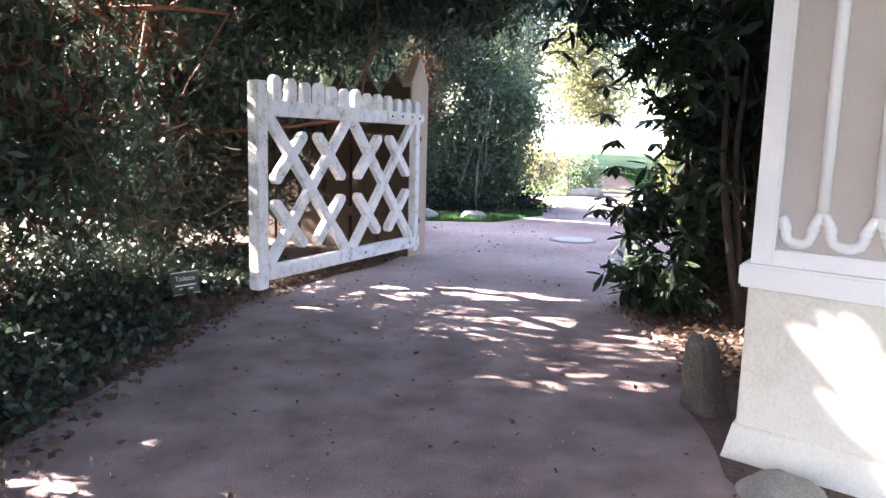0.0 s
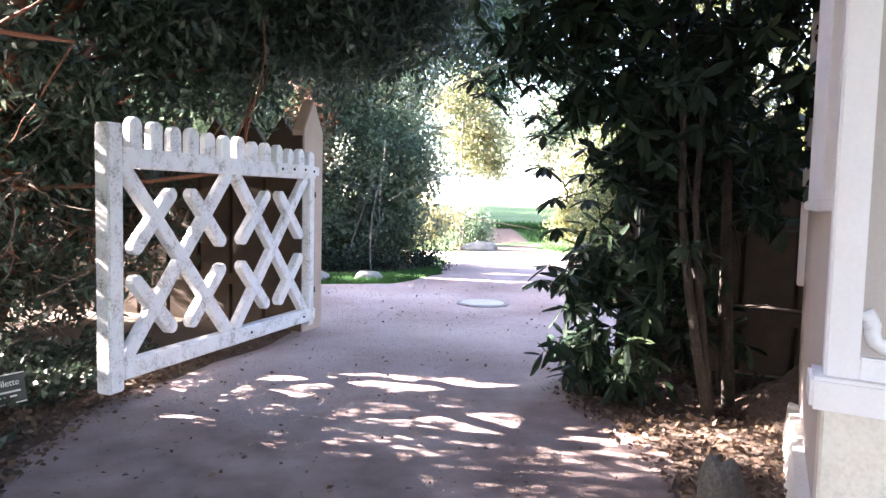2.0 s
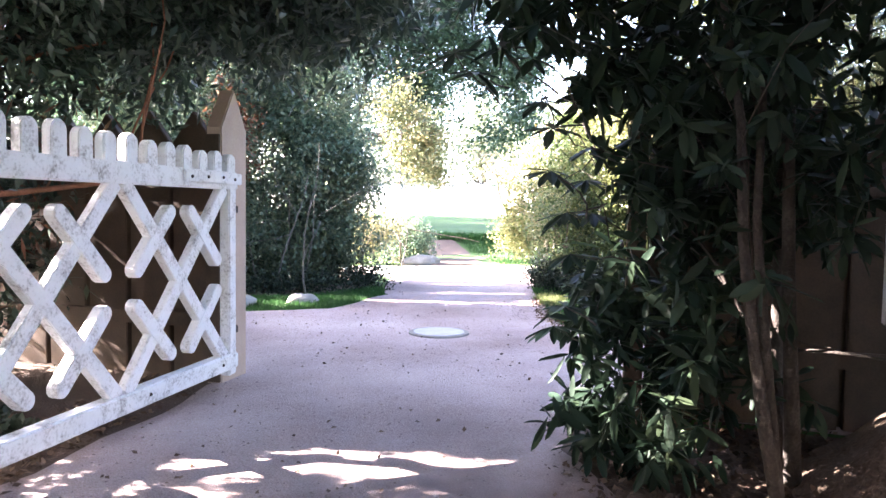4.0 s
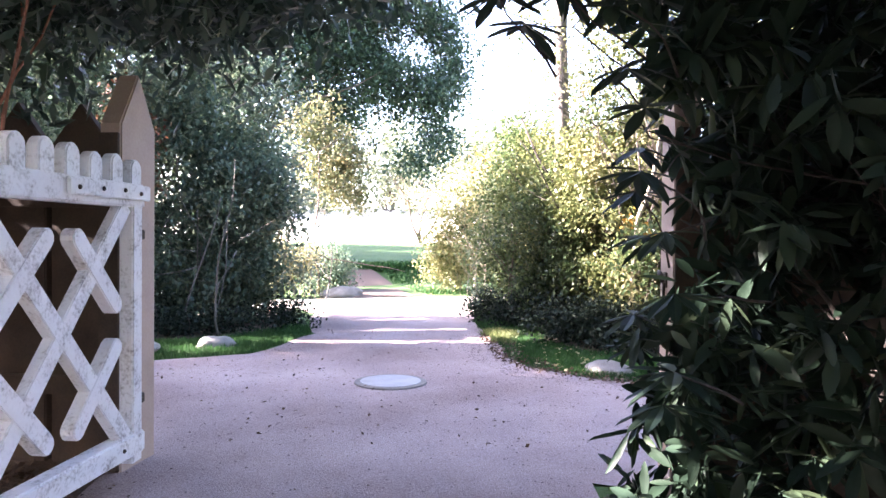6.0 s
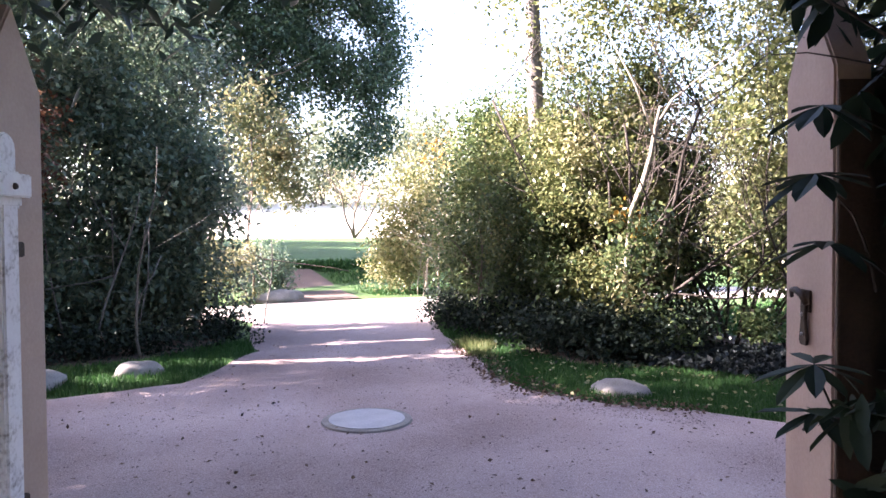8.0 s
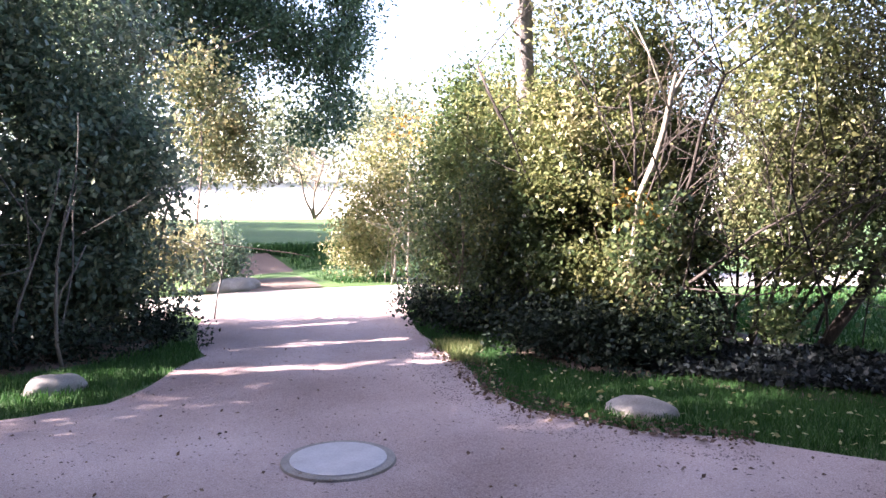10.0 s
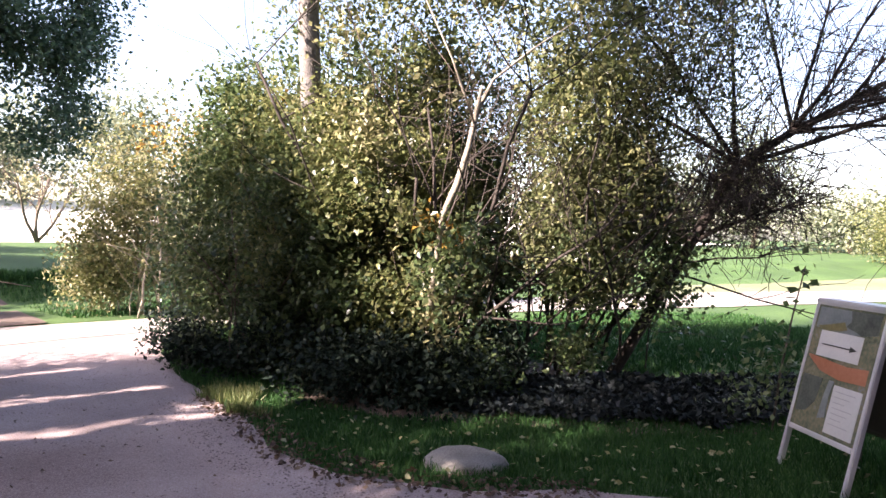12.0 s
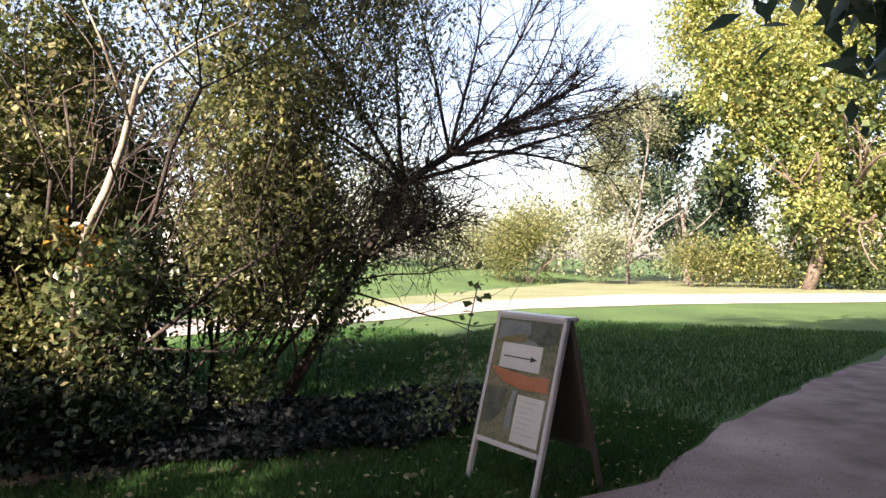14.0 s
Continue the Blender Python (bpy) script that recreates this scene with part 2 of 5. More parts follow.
def extruded(outline, depth, bevel=0.0):
    """A prism with its outline in x and z and its depth along y, centred."""
    bm = bmesh.new()
    a = [bm.verts.new((x, -depth / 2, z)) for x, z in outline]
    b = [bm.verts.new((x, depth / 2, z)) for x, z in outline]
    bm.faces.new(a)
    bm.faces.new(b[::-1])
    n = len(a)
    for i in range(n):
        bm.faces.new((a[i], b[i], b[(i + 1) % n], a[(i + 1) % n]))
    bmesh.ops.recalc_face_normals(bm, faces=bm.faces)
    if bevel:
        es = [e for e in bm.edges if e.calc_face_angle(0) > 0.9]
        bmesh.ops.bevel(bm, geom=es, offset=bevel, segments=2, affect="EDGES")
    return bm


def tubes(paths, sides=6):
    """Verts and faces of tapered tubes; a path is a list of (point, radius)."""
    vs, fs = [], []
    for path in paths:
        base = len(vs)
        for i, (p, r) in enumerate(path):
            p = Vector(p)
            d = Vector(path[min(i + 1, len(path) - 1)][0]) - Vector(path[max(i - 1, 0)][0])
            q = d.to_track_quat("Z", "Y")
            for k in range(sides):
                a = 2 * math.pi * k / sides
                vs.append(p + q @ Vector((r * math.cos(a), r * math.sin(a), 0)))
        for i in range(len(path) - 1):
            for k in range(sides):
                a, b = base + i * sides + k, base + i * sides + (k + 1) % sides
                fs.append((a, b, b + sides, a + sides))
        fs.append(tuple(base + (len(path) - 1) * sides + k for k in range(sides)))
        fs.append(tuple(base + k for k in range(sides))[::-1])
    return vs, fs


def tube_part(name, paths, mat, parent=None, label="", sides=6):
    me = bpy.data.meshes.new(name)
    vs, fs = tubes(paths, sides)
    me.from_pydata(vs, [], fs)
    me.polygons.foreach_set("use_smooth", [True] * len(fs))
    return link(name, me, mat, parent, label)


def bent(rng, p, d, length, r0, r1, steps=6, wander=0.15, lift=0.0):
    """One wandering limb from p along d: a list of (point, radius)."""
    p, d = Vector(p), Vector(d).normalized()
    out = [(p.copy(), r0)]
    for i in range(steps):
        d = (d + Vector(rng.normal(0, wander, 3)) + Vector((0, 0, lift))).normalized()
        p = p + d * (length / steps)
        out.append((p.copy(), r0 + (r1 - r0) * (i + 1) / steps))
    return out


def limbs(rng, start, n, length, r, spread=0.7, depth=2, up=0.5, wander=0.14):
    """A branching set of limbs: each path forks into smaller ones."""
    paths = []

    def grow(p, d, length, r, level):
        path = bent(rng, p, d, length, r, r * 0.45, 6, wander, 0.03)
        paths.append(path)
        if level:
            for k in range(n if level == depth else 3):
                i = rng.integers(2, 7)
                q, rq = path[min(i, 6)]
                dd = (Vector(d) * 0.6 + Vector(rng.normal(0, spread, 3)) + Vector((0, 0, up * 0.4))).normalized()
                grow(q, dd, length * rng.uniform(0.45, 0.7), max(rq * 0.6, 0.004), level - 1)
    grow(start[0], start[1], length, r, depth)
    return paths


LEAF2 = np.array([(0, 0, 0), (0.5, 0.42, 0.12), (0, 1, 0.0), (-0.5, 0.42, 0.12)])
LEAF2_F = [(0, 1, 2), (0, 2, 3)]
LEAF_LONG = np.array([(0, 0, 0), (0.36, 0.25, 0.10), (0.5, 0.55, 0.10), (0.30, 0.85, 0.04), (0, 1, -0.12), (-0.30, 0.85, 0.04), (-0.5, 0.55, 0.10), (-0.36, 0.25, 0.10), (0, 0.5, -0.02)])
LEAF_LONG_F = [(0, 1, 8), (1, 2, 8), (2, 3, 8), (3, 4, 8), (4, 5, 8), (5, 6, 8), (6, 7, 8), (7, 0, 8)]


def leaf_mesh(rng, name, at, length, width, mat, parent=None, label="", droop=0.0, shape=LEAF2, faces=LEAF2_F, heading=None, spread=1.0, vary=0.35):
    """Leaves of the given length and width at the points: one joined mesh."""
    at = np.asarray(at, float)
    n = len(at)
    d = rng.normal(0, spread, (n, 3))
    if heading is not None:
        d += heading
    d[:, 2] -= droop
    d /= np.linalg.norm(d, axis=1)[:, None] + 1e-9
    ref = rng.normal(0, 0.6, (n, 3)) + np.array((0, 0, 1.0))
    side = np.cross(d, ref)
    side /= np.linalg.norm(side, axis=1)[:, None] + 1e-9
    nor = np.cross(side, d)
    s = rng.uniform(1 - vary, 1 + vary, (n, 1, 1))
    loc = shape[None] * s
    v = at[:, None] + loc[..., 0:1] * width * side[:, None] + loc[..., 1:2] * length * d[:, None] + loc[..., 2:3] * width * nor[:, None]
    k = len(shape)
    f = (np.array(faces)[None] + (np.arange(n) * k)[:, None, None]).reshape(-1, 3)
    me = bpy.data.meshes.new(name)
    me.vertices.add(n * k)
    me.vertices.foreach_set("co", v.astype(np.float32).ravel())
    me.loops.add(len(f) * 3)
    me.loops.foreach_set("vertex_index", f.astype(np.int32).ravel())
    me.polygons.add(len(f))
    me.polygons.foreach_set("loop_start", (np.arange(len(f)) * 3).astype(np.int32))
    me.update(calc_edges=True)
    ob = link(name, me, mat, parent, label)
    if parent:
        tagged(ob, kind="stuff")
    return ob


# openings between the crowns through which the low sun reaches the ground: a point and the opening's radius
GAPS = [((-2.3, 7.8, 1.2), 0.14), ((2.2, 3.62, 0.5), 0.2), ((2.3, 3.45, 0.2), 0.2), ((2.5, 7.35, 0.3), 0.30), ((2.45, 7.0, 0.7), 0.2), ((2.45, 6.85, 0.35), 0.16), ((-2.4, 5.6, 0.3), 0.14), ((4.2, 6.5, 0.3), 0.25)]
# bright patch before the gate, streaks along the garden path, streaks beyond the gate
GAPS += [((0.45, 7.75, 0), 0.22), ((0.95, 7.7, 0), 0.26), ((1.45, 7.5, 0), 0.24), ((1.9, 7.35, 0), 0.13), ((0.2, 7.4, 0), 0.11), ((1.2, 7.25, 0), 0.13)]
GAPS += [((x, 8.95 - 0.2 * (x - 0.9), 0), 0.07) for x in (0.95, 1.25, 1.5)]
GAPS += [((x, 6.35 - 0.2 * x, 0), 0.055) for x in (-0.6, -0.25, 0.1, 0.5)]
GAPS += [((x, 5.25, 0), 0.065) for x in (-0.95, -0.6, -0.2)] + [((-0.55, 5.75, 0), 0.06), ((-0.15, 5.55, 0), 0.06)]
GAPS += [((0.75, 5.17, 0), 0.07), ((1.1, 5.0, 0), 0.10), ((1.45, 5.2, 0), 0.09), ((1.75, 4.98, 0), 0.10), ((1.9, 6.18, 0), 0.09), ((2.35, 6.1, 0), 0.10), ((2.8, 6.05, 0), 0.09), ((3.3, 5.6, 0), 0.07)]
GAPS += [((-0.62, 4.5, 0), 0.06), ((0.35, 4.1, 0), 0.05), ((-0.85, 4.1, 0), 0.06), ((-1.2, 3.75, 0), 0.11)]
GAPS += [((5.4, 14.0, 0.2), 0.45), ((0.6, 14.8, 0), 0.3), ((1.5, 14.5, 0), 0.28), ((2.2, 15.1, 0), 0.25)]
GAPS += [((2.7 + 0.36 * i, 14.84 - 0.165 * i, 0), 0.13 + 0.04 * (i % 3)) for i in range(8)]
GAPS += [((3.5 + 0.4 * i, 15.65 - 0.11 * i, 0), 0.11 + 0.04 * (i % 2)) for i in range(6)]
GAPS += [((4.5 + 0.35 * i, 16.88 - 0.09 * i, 0), 0.12) for i in range(4)] + [((4.6 + 0.2 * i, 11.5 - 0.15 * i, 0), 0.08) for i in range(3)]
gap_rng = random.Random(3)
GAPS += [((9.2, 12.0, 1.9), 0.6), ((9.0, 12.3, 2.8), 0.6), ((8.5, 11.9, 1.2), 0.5), ((9.6, 11.4, 2.2), 0.5), ((8.4, 12.2, 2.0), 0.4), ((9.8, 11.2, 1.4), 0.4)]
GAPS += [((gap_rng.uniform(1.2, 5.2), gap_rng.uniform(13.6, 18.0), 0), gap_rng.uniform(0.05, 0.10)) for _ in range(14)]


def in_gap(p):
    d = np.array(SUN_TO)
    out = np.zeros(len(p), bool)
    for c, r in GAPS:
        q = p - np.array(c)
        q = q - (q @ d)[:, None] * d
        ragged = 0.85 + 0.3 * np.sin(p[:, 0] * 9.1 + p[:, 2] * 11.0) * np.sin(p[:, 1] * 8.3 - p[:, 2] * 5.0) + 0.2 * np.sin(p[:, 1] * 23.0 + p[:, 0] * 17.0)
        out |= (q ** 2).sum(1) < 1.4 * r * r * ragged
    return out


def blob_points(rng, blobs, clumps, per, clump_r, shell=0.45, gap=0.0, gap_scale=1.0, flat=1.0, gaps=False, thin=None):
    """Leaf places: clumps inside the ellipsoids (centre, radii), thicker towards the outside, with gaps."""
    vol = np.array([b[3] * b[4] * b[5] for b in blobs]) ** 0.8
    pick = rng.choice(len(blobs), clumps, p=vol / vol.sum())
    b = np.array(blobs, float)[pick]
    d = rng.normal(0, 1, (clumps, 3))
    d /= np.linalg.norm(d, axis=1)[:, None]
    r = rng.uniform(0, 1, clumps) ** shell * rng.uniform(0.68, 1.22, clumps)
    c = b[:, :3] + d * r[:, None] * b[:, 3:]
    if gap:
        keep = np.array([noise.noise(Vector(p) * gap_scale) > gap - 0.5 for p in c])
        c = c[keep]
    k = rng.integers(max(1, per // 2), per * 3 // 2 + 1, len(c))
    p = np.repeat(c, k, axis=0)
    off = rng.normal(0, clump_r, (len(p), 3))
    off[:, 2] *= flat
    p = p + off
    if thin:
        keep = 1 - (1 - thin[2]) * np.clip((p[:, 2] - thin[0]) / (thin[1] - thin[0]), 0, 1)
        p = p[rng.uniform(0, 1, len(p)) < keep]
    if gaps:
        p = p[~in_gap(p)]
    return p


# ---- ground ----
def smooth(a, b, v):
    t = np.clip((v - a) / (b - a), 0, 1)
    return t * t * (3 - 2 * t)


def height(x, y):
    """The lawn rises in a bank beyond the crossing path."""
    d = 0.35 * x + 0.937 * y
    return 0.50 * smooth(25.0, 28.0, d) + 0.55 * smooth(28.0, 46.0, d)


def inside(x, y, poly):
    c = False
    for i in range(len(poly)):
        (x1, y1), (x2, y2) = poly[i - 1], poly[i]
        if (y1 > y) != (y2 > y) and x < (x2 - x1) * (y - y1) / (y2 - y1) + x1:
            c = not c
    return c


def ground_mesh():
    s = np.linspace(-1, 1, 141)
    ax = 6 + np.sinh(s * 5.2) / np.sinh(5.2) * 2500
    ay = 14 + np.sinh(s * 5.2) / np.sinh(5.2) * 2500
    X, Y = np.meshgrid(ax, ay, indexing="ij")
    Z = height(X, Y)
    n = len(s)
    v = np.stack([X, Y, Z], -1).reshape(-1, 3)
    f = [(i * n + j, (i + 1) * n + j, (i + 1) * n + j + 1, i * n + j + 1) for i in range(n - 1) for j in range(n - 1)]
    me = bpy.data.meshes.new("ground")
    me.from_pydata(v.tolist(), [], f)
    return tagged(link("ground", me, M_LAWN), "green mown lawn ground reaching to the horizon", "ground", kind="structure")


def patch(name, outline, z, mat, label, category, ragged=0.08, step=0.25):
    """A flat sheet with a ragged edge."""
    pts = []
    for i, a in enumerate(outline):
        b = outline[(i + 1) % len(outline)]
        a, b = Vector((*a, 0)), Vector((*b, 0))
        n = max(1, int((b - a).length / step))
        side = Vector((-(b - a).y, (b - a).x, 0)).normalized()
        for k in range(n):
            p = a.lerp(b, k / n)
            p += side * ragged * (noise.noise(p * 1.3) + 0.6 * noise.noise(p * 4.1))
            pts.append(p)
    bm = bmesh.new()
    vs = [bm.verts.new((p.x, p.y, z + float(height(p.x, p.y)))) for p in pts]
    es = [bm.edges.new((vs[i], vs[(i + 1) % len(vs)])) for i in range(len(vs))]
    bmesh.ops.triangle_fill(bm, edges=es, use_beauty=True)
    for f in bm.faces:
        if f.normal.z < 0:
            f.normal_flip()
    return tagged(part(name, bm, mat), label, category, kind="structure")


ground_mesh()
PATH_LEFT = [(-1.9, -12), (-1.8, 0), (-1.65, 4.1), (-1.42, 4.9), (-1.36, 5.9), (-1.1, 7.5), (-0.55, 8.25), (-0.05, 9.0), (0.4, 10.0), (-0.2, 11.0), (-3.0, 13.0), (-9.0, 17.0)]
GRASS_LEFT_EDGE = [(-9.5, 18.0), (-3.0, 14.6), (0.0, 14.0), (1.99, 13.99), (2.6, 14.65), (3.2, 15.45), (3.45, 16.4), (4.0, 18.2), (4.1, 19.5)]
GRASS_RIGHT_EDGE = [(8.7, 19.2), (6.9, 16.8), (5.9, 15.0), (5.3, 13.5), (4.85, 12.6), (4.66, 11.8), (4.95, 11.0), (5.3, 10.45), (5.85, 9.4), (6.85, 8.25), (8.45, 7.45), (12.0, 5.1), (15.5, 2.2), (22, -4)]
PATH_RIGHT = [(20, -8), (10.2, 3.0), (6.0, 6.1), (3.3, 8.05), (2.85, 8.45), (2.35, 7.5), (2.25, 6.7), (2.3, 5.8), (1.8, 4.6), (1.7, 3.8), (1.75, 0), (1.8, -12)]
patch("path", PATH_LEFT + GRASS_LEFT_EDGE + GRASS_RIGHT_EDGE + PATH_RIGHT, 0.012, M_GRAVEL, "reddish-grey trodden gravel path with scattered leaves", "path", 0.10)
patch("crossing_path", [(-40, 26), (-8, 21.0), (4.07, 19.2), (8.4, 18.72), (13.5, 16.6), (18.4, 13.0), (23.4, 9.6), (27.2, 4), (30.5, -4), (33, -16), (40, -16), (37.6, -5.7), (33.5, 5.2), (26.8, 11.2), (21, 15.8), (14.5, 19.0), (8.9, 20.3), (6.75, 20.95), (4.45, 21.15), (-8, 23.4), (-40, 29)], 0.020, M_PALE_GRAVEL, "pale sunlit gravel path crossing the park", "path", 0.15, 0.5)
patch("garden_bed_left", [(-1.5, -12), (-1.4, 0), (-1.2, 4.1), (-1.0, 4.9), (-0.9, 5.9), (-0.6, 7.5), (-0.1, 8.25), (0.3, 9.0), (0.45, 10.0), (-8, 16), (-14, 16), (-14, -12)], 0.006, M_EARTH, "dark earth garden bed under the yews", "garden bed", 0.06)
patch("garden_bed_right", [(1.3, -12), (1.2, 0), (1.2, 3.8), (1.4, 4.6), (1.8, 5.8), (1.8, 6.7), (2.0, 7.5), (2.8, 8.2), (6.0, 6.0), (10.2, 2.9), (16, -3), (16, -12)], 0.006, M_EARTH, "brown earth garden bed with dry leaves", "garden bed", 0.06)
patch("shrub_bed", [(7.3, 17.0), (6.2, 15.1), (5.9, 13.6), (6.0, 12.4), (6.4, 11.6), (6.8, 10.7), (7.4, 9.8), (9.9, 9.6), (9.5, 10.6), (9.1, 11.8), (9.4, 13.5), (9.8, 15.0), (9.3, 17.8)], 0.006, M_EARTH, "dark earth bed under the shrubs", "garden bed", 0.1)
patch("meadow", [(37.6, -5.7), (33.5, 5.2), (26.8, 11.2), (21, 15.8), (24, 16.6), (32, 13), (50, 6), (60, 0), (62, -22), (42, -18)], 0.012, M_MEADOW, "sunlit dry yellow-green meadow grass beyond the path", "meadow", 0.4, 1.0)
patch("bush_bed", [(-6, 15.6), (0.6, 15.4), (2.6, 15.9), (3.3, 17.0), (3.9, 19.2), (-6, 20.4)], 0.006, M_EARTH, "dark earth bed under the tall bushes", "garden bed", 0.1)


def trail():
    bm = bmesh.new()
    n, w = 16, 0.75
    rows = []
    for i in range(n + 1):
        t = i / n
        c = Vector((6.6 + 0.4 * math.sin(t * 3) + 1.0 * t, 21.0 + 7.0 * t, 0))
        ww = w * (1 - 0.35 * t) * (1 + 0.2 * noise.noise(c))
        row = []
        for k in (-1, -0.4, 0.4, 1):
            p = c + Vector((ww * k, 0, 0))
            row.append(bm.verts.new((p.x, p.y, float(height(p.x, p.y)) + 0.035)))
        rows.append(row)
    for i in range(n):
        for k in range(3):
            bm.faces.new((rows[i][k], rows[i][k + 1], rows[i + 1][k + 1], rows[i + 1][k]))
    tagged(part("trail", bm, M_TRAIL, smooth=True), "bare earth trail trodden up the grassy bank", "trail", kind="structure")


trail()


def earth_mound():
    """Soil heaped against the plank fence."""
    bm = bmesh.new()
    bmesh.ops.create_grid(bm, x_segments=36, y_segments=36, size=1.0)
    for v in bm.verts:
        r = v.co.length
        v.co = Vector((4.25 + v.co.x * 1.15, 6.2 + v.co.y * 0.95, 0.50 * max(0.0, 1 - r * r) ** 1.5 * (1 + 0.5 * noise.noise(v.co * 2.6)) + 0.02 * noise.noise(v.co * 9) - 0.01))
    tagged(part("earth_mound", bm, M_EARTH, smooth=True), "brown soil heaped against the plank fence", "soil", kind="structure")


earth_mound()

# ---- gate ----
HINGE, FREE = Vector((0.45, 9.72, 0)), Vector((-1.035, 7.275, 0))
GATE_L = (FREE - HINGE).length
GATE_TURN = math.degrees(math.atan2((FREE - HINGE).y, (FREE - HINGE).x))


def bar(p, q, width, thick, round_start=True, round_end=True):
    """A flat lattice bar from p to q in the gate's plane (x, z), with rounded ends."""
    p, q = Vector(p), Vector(q)
    d = (q - p).normalized()
    s = Vector((-d.y, d.x))
    h = width / 2
    out = []
    for c, sgn, rnd in ((q, 1, round_end), (p, -1, round_start)):
        if rnd:
            for k in range(7):
                a = math.pi * (0.5 - k / 6) if sgn > 0 else math.pi * (-0.5 - k / 6)
                out.append(c - d * h * sgn + (d * math.cos(a) + s * math.sin(a)) * h)
        else:
            out += [c + s * h * sgn, c - s * h * sgn]
    return extruded([(v.x, v.y) for v in out], thick, 0.006)


def shifted(bm, y):
    bmesh.ops.translate(bm, verts=bm.verts, vec=(0, y, 0))
    return bm


def gate():
    g = thing("gate", "open white-painted wooden lattice gate with rounded pickets", "gate", tuple(HINGE), GATE_TURN)
    L = GATE_L
    lo, hi = 0.30, 1.64
    bm = bmesh.new()
    box(bm, (L - 0.10, -0.06, 0.10), (L + 0.04, 0.06, 1.92), 0.012)
    for v in bm.verts:
        if v.co.z > 1.86:
            v.co.z += 0.05 * (1 - abs(v.co.y) / 0.06) + 0.03 * (1 - abs(v.co.x - L + 0.03) / 0.07)
    part("end_post", bm, M_WHITE, g)
    bm = bmesh.new()
    part("hinge_stile", box(bm, (0.02, -0.045, 0.12), (0.13, 0.045, 1.66), 0.01), M_WHITE, g)
    bm = bmesh.new()
    part("top_rail", box(bm, (0.0, -0.05, hi), (L - 0.10, 0.05, 1.78), 0.01), M_WHITE, g)
    bm = bmesh.new()
    part("rail_cover", box(bm, (-0.02, 0.055, 1.68), (0.80, 0.075, 1.77), 0.006), M_WHITE, g)
    bm = bmesh.new()
    part("bottom_rail", box(bm, (0.0, -0.055, 0.17), (L - 0.10, 0.055, lo), 0.012), M_WHITE, g)
    n = 13
    for i in range(n):
        x = 0.075 + i * (L - 0.33) / (n - 1)
        w, top = 0.062, 1.925 + 0.065 * i / (n - 1) + 0.010 * math.sin(i * 2.3)
        out = [(x - w, 1.74), (x + w, 1.74)] + [(x + w * math.cos(a), top - w + w * math.sin(a)) for a in [math.pi * k / 8 for k in range(9)]]
        part("picket", shifted(extruded(out, 0.07, 0.008), 0.0), M_WHITE, g)
    x0, x1 = 0.13, L - 0.10
    mid = (x0 + x1) / 2
    for a, b in ((x0, mid), (mid, x1)):
        e = 0.04
        part("lattice_bar", bar((a + e, lo - 0.01), (b - e, hi + 0.01), 0.105, 0.070, False, False), M_WHITE, g)
        part("lattice_bar", bar((b - e, lo - 0.01), (a + e, hi + 0.01), 0.105, 0.064, False, False), M_WHITE, g)
        w, h = b - a, hi - lo
        for fx, fz, s in ((0.262, 0.262, -1), (0.738, 0.262, 1), (0.262, 0.725, 1), (0.738, 0.725, -1)):
            cx, cz = a + w * fx, lo + h * fz
            k = 0.168
            part("lattice_peg", bar((cx - w * k, cz - s * h * k), (cx + w * k, cz + s * h * k), 0.105, 0.078), M_WHITE, g)
    for x, z in ((0.10, 1.72), (0.28, 1.73), (0.50, 1.725), (0.72, 1.72), (0.25, 0.235), (1.2, 0.24)):
        bm = bmesh.new()
        bmesh.ops.create_uvsphere(bm, u_segments=8, v_segments=6, radius=0.013)
        bmesh.ops.transform(bm, matrix=pose(x, 0.077 if z > 1 else 0.057, z), verts=bm.verts)
        part("bolt", bm, M_IRON, g)
    tube_part("latch_loop", [[((L - 0.10, -0.055, 1.42), 0.007), ((L - 0.15, -0.075, 1.42), 0.007), ((L - 0.155, -0.078, 1.30), 0.007), ((L - 0.155, -0.078, 1.16), 0.007), ((L - 0.10, -0.055, 1.15), 0.007)]], M_CAST, g, "thin pale metal latch loop")
    for z in (0.45, 1.45):
        bm = bmesh.new()
        part("hinge", box(bm, (-0.06, -0.02, z), (0.03, 0.02, z + 0.06), 0.005), M_IRON, g)
    return g


gate()


def gabled(w, d, eave, ridge, bevel=0.01):
    """A plank or pier with its top pointed across its depth d."""
    out = [(-d / 2, -0.05), (d / 2, -0.05), (d / 2, eave), (0, ridge), (-d / 2, eave)]
    bm = extruded(out, w, bevel)
    bmesh.ops.transform(bm, matrix=pose(0, 0, 0, 0, 0, 90), verts=bm.verts)
    return bm


def post(name, label, x, y, turn, side):
    p = thing(name, label, "gate post", (x, y, 0), turn)
    part("pier", gabled(0.14, 0.40, 2.16, 2.50), M_BEIGE_POST, p)
    # added sheet: the inner face's brown, with its shade in the colour
    bm = bmesh.new()
    part("garden_side_board", box(bm, (-0.065, -0.225, 0.02), (0.065, -0.203, 2.10), 0.004), M_BROWN_WOOD, p, "added brown sheet, dark as the shaded garden-side face")
    return p


LINE = Vector((3.20 - 0.475, 8.155 - 9.97, 0)).normalized()
LINE_TURN = math.degrees(math.atan2(LINE.y, LINE.x))
PL, PR = Vector((0.475, 9.97, 0)) - LINE * 0.07, Vector((3.20, 8.155, 0)) + LINE * 0.07
post("gate_post", "beige painted gate post with pointed top", PL.x, PL.y, LINE_TURN, 1)
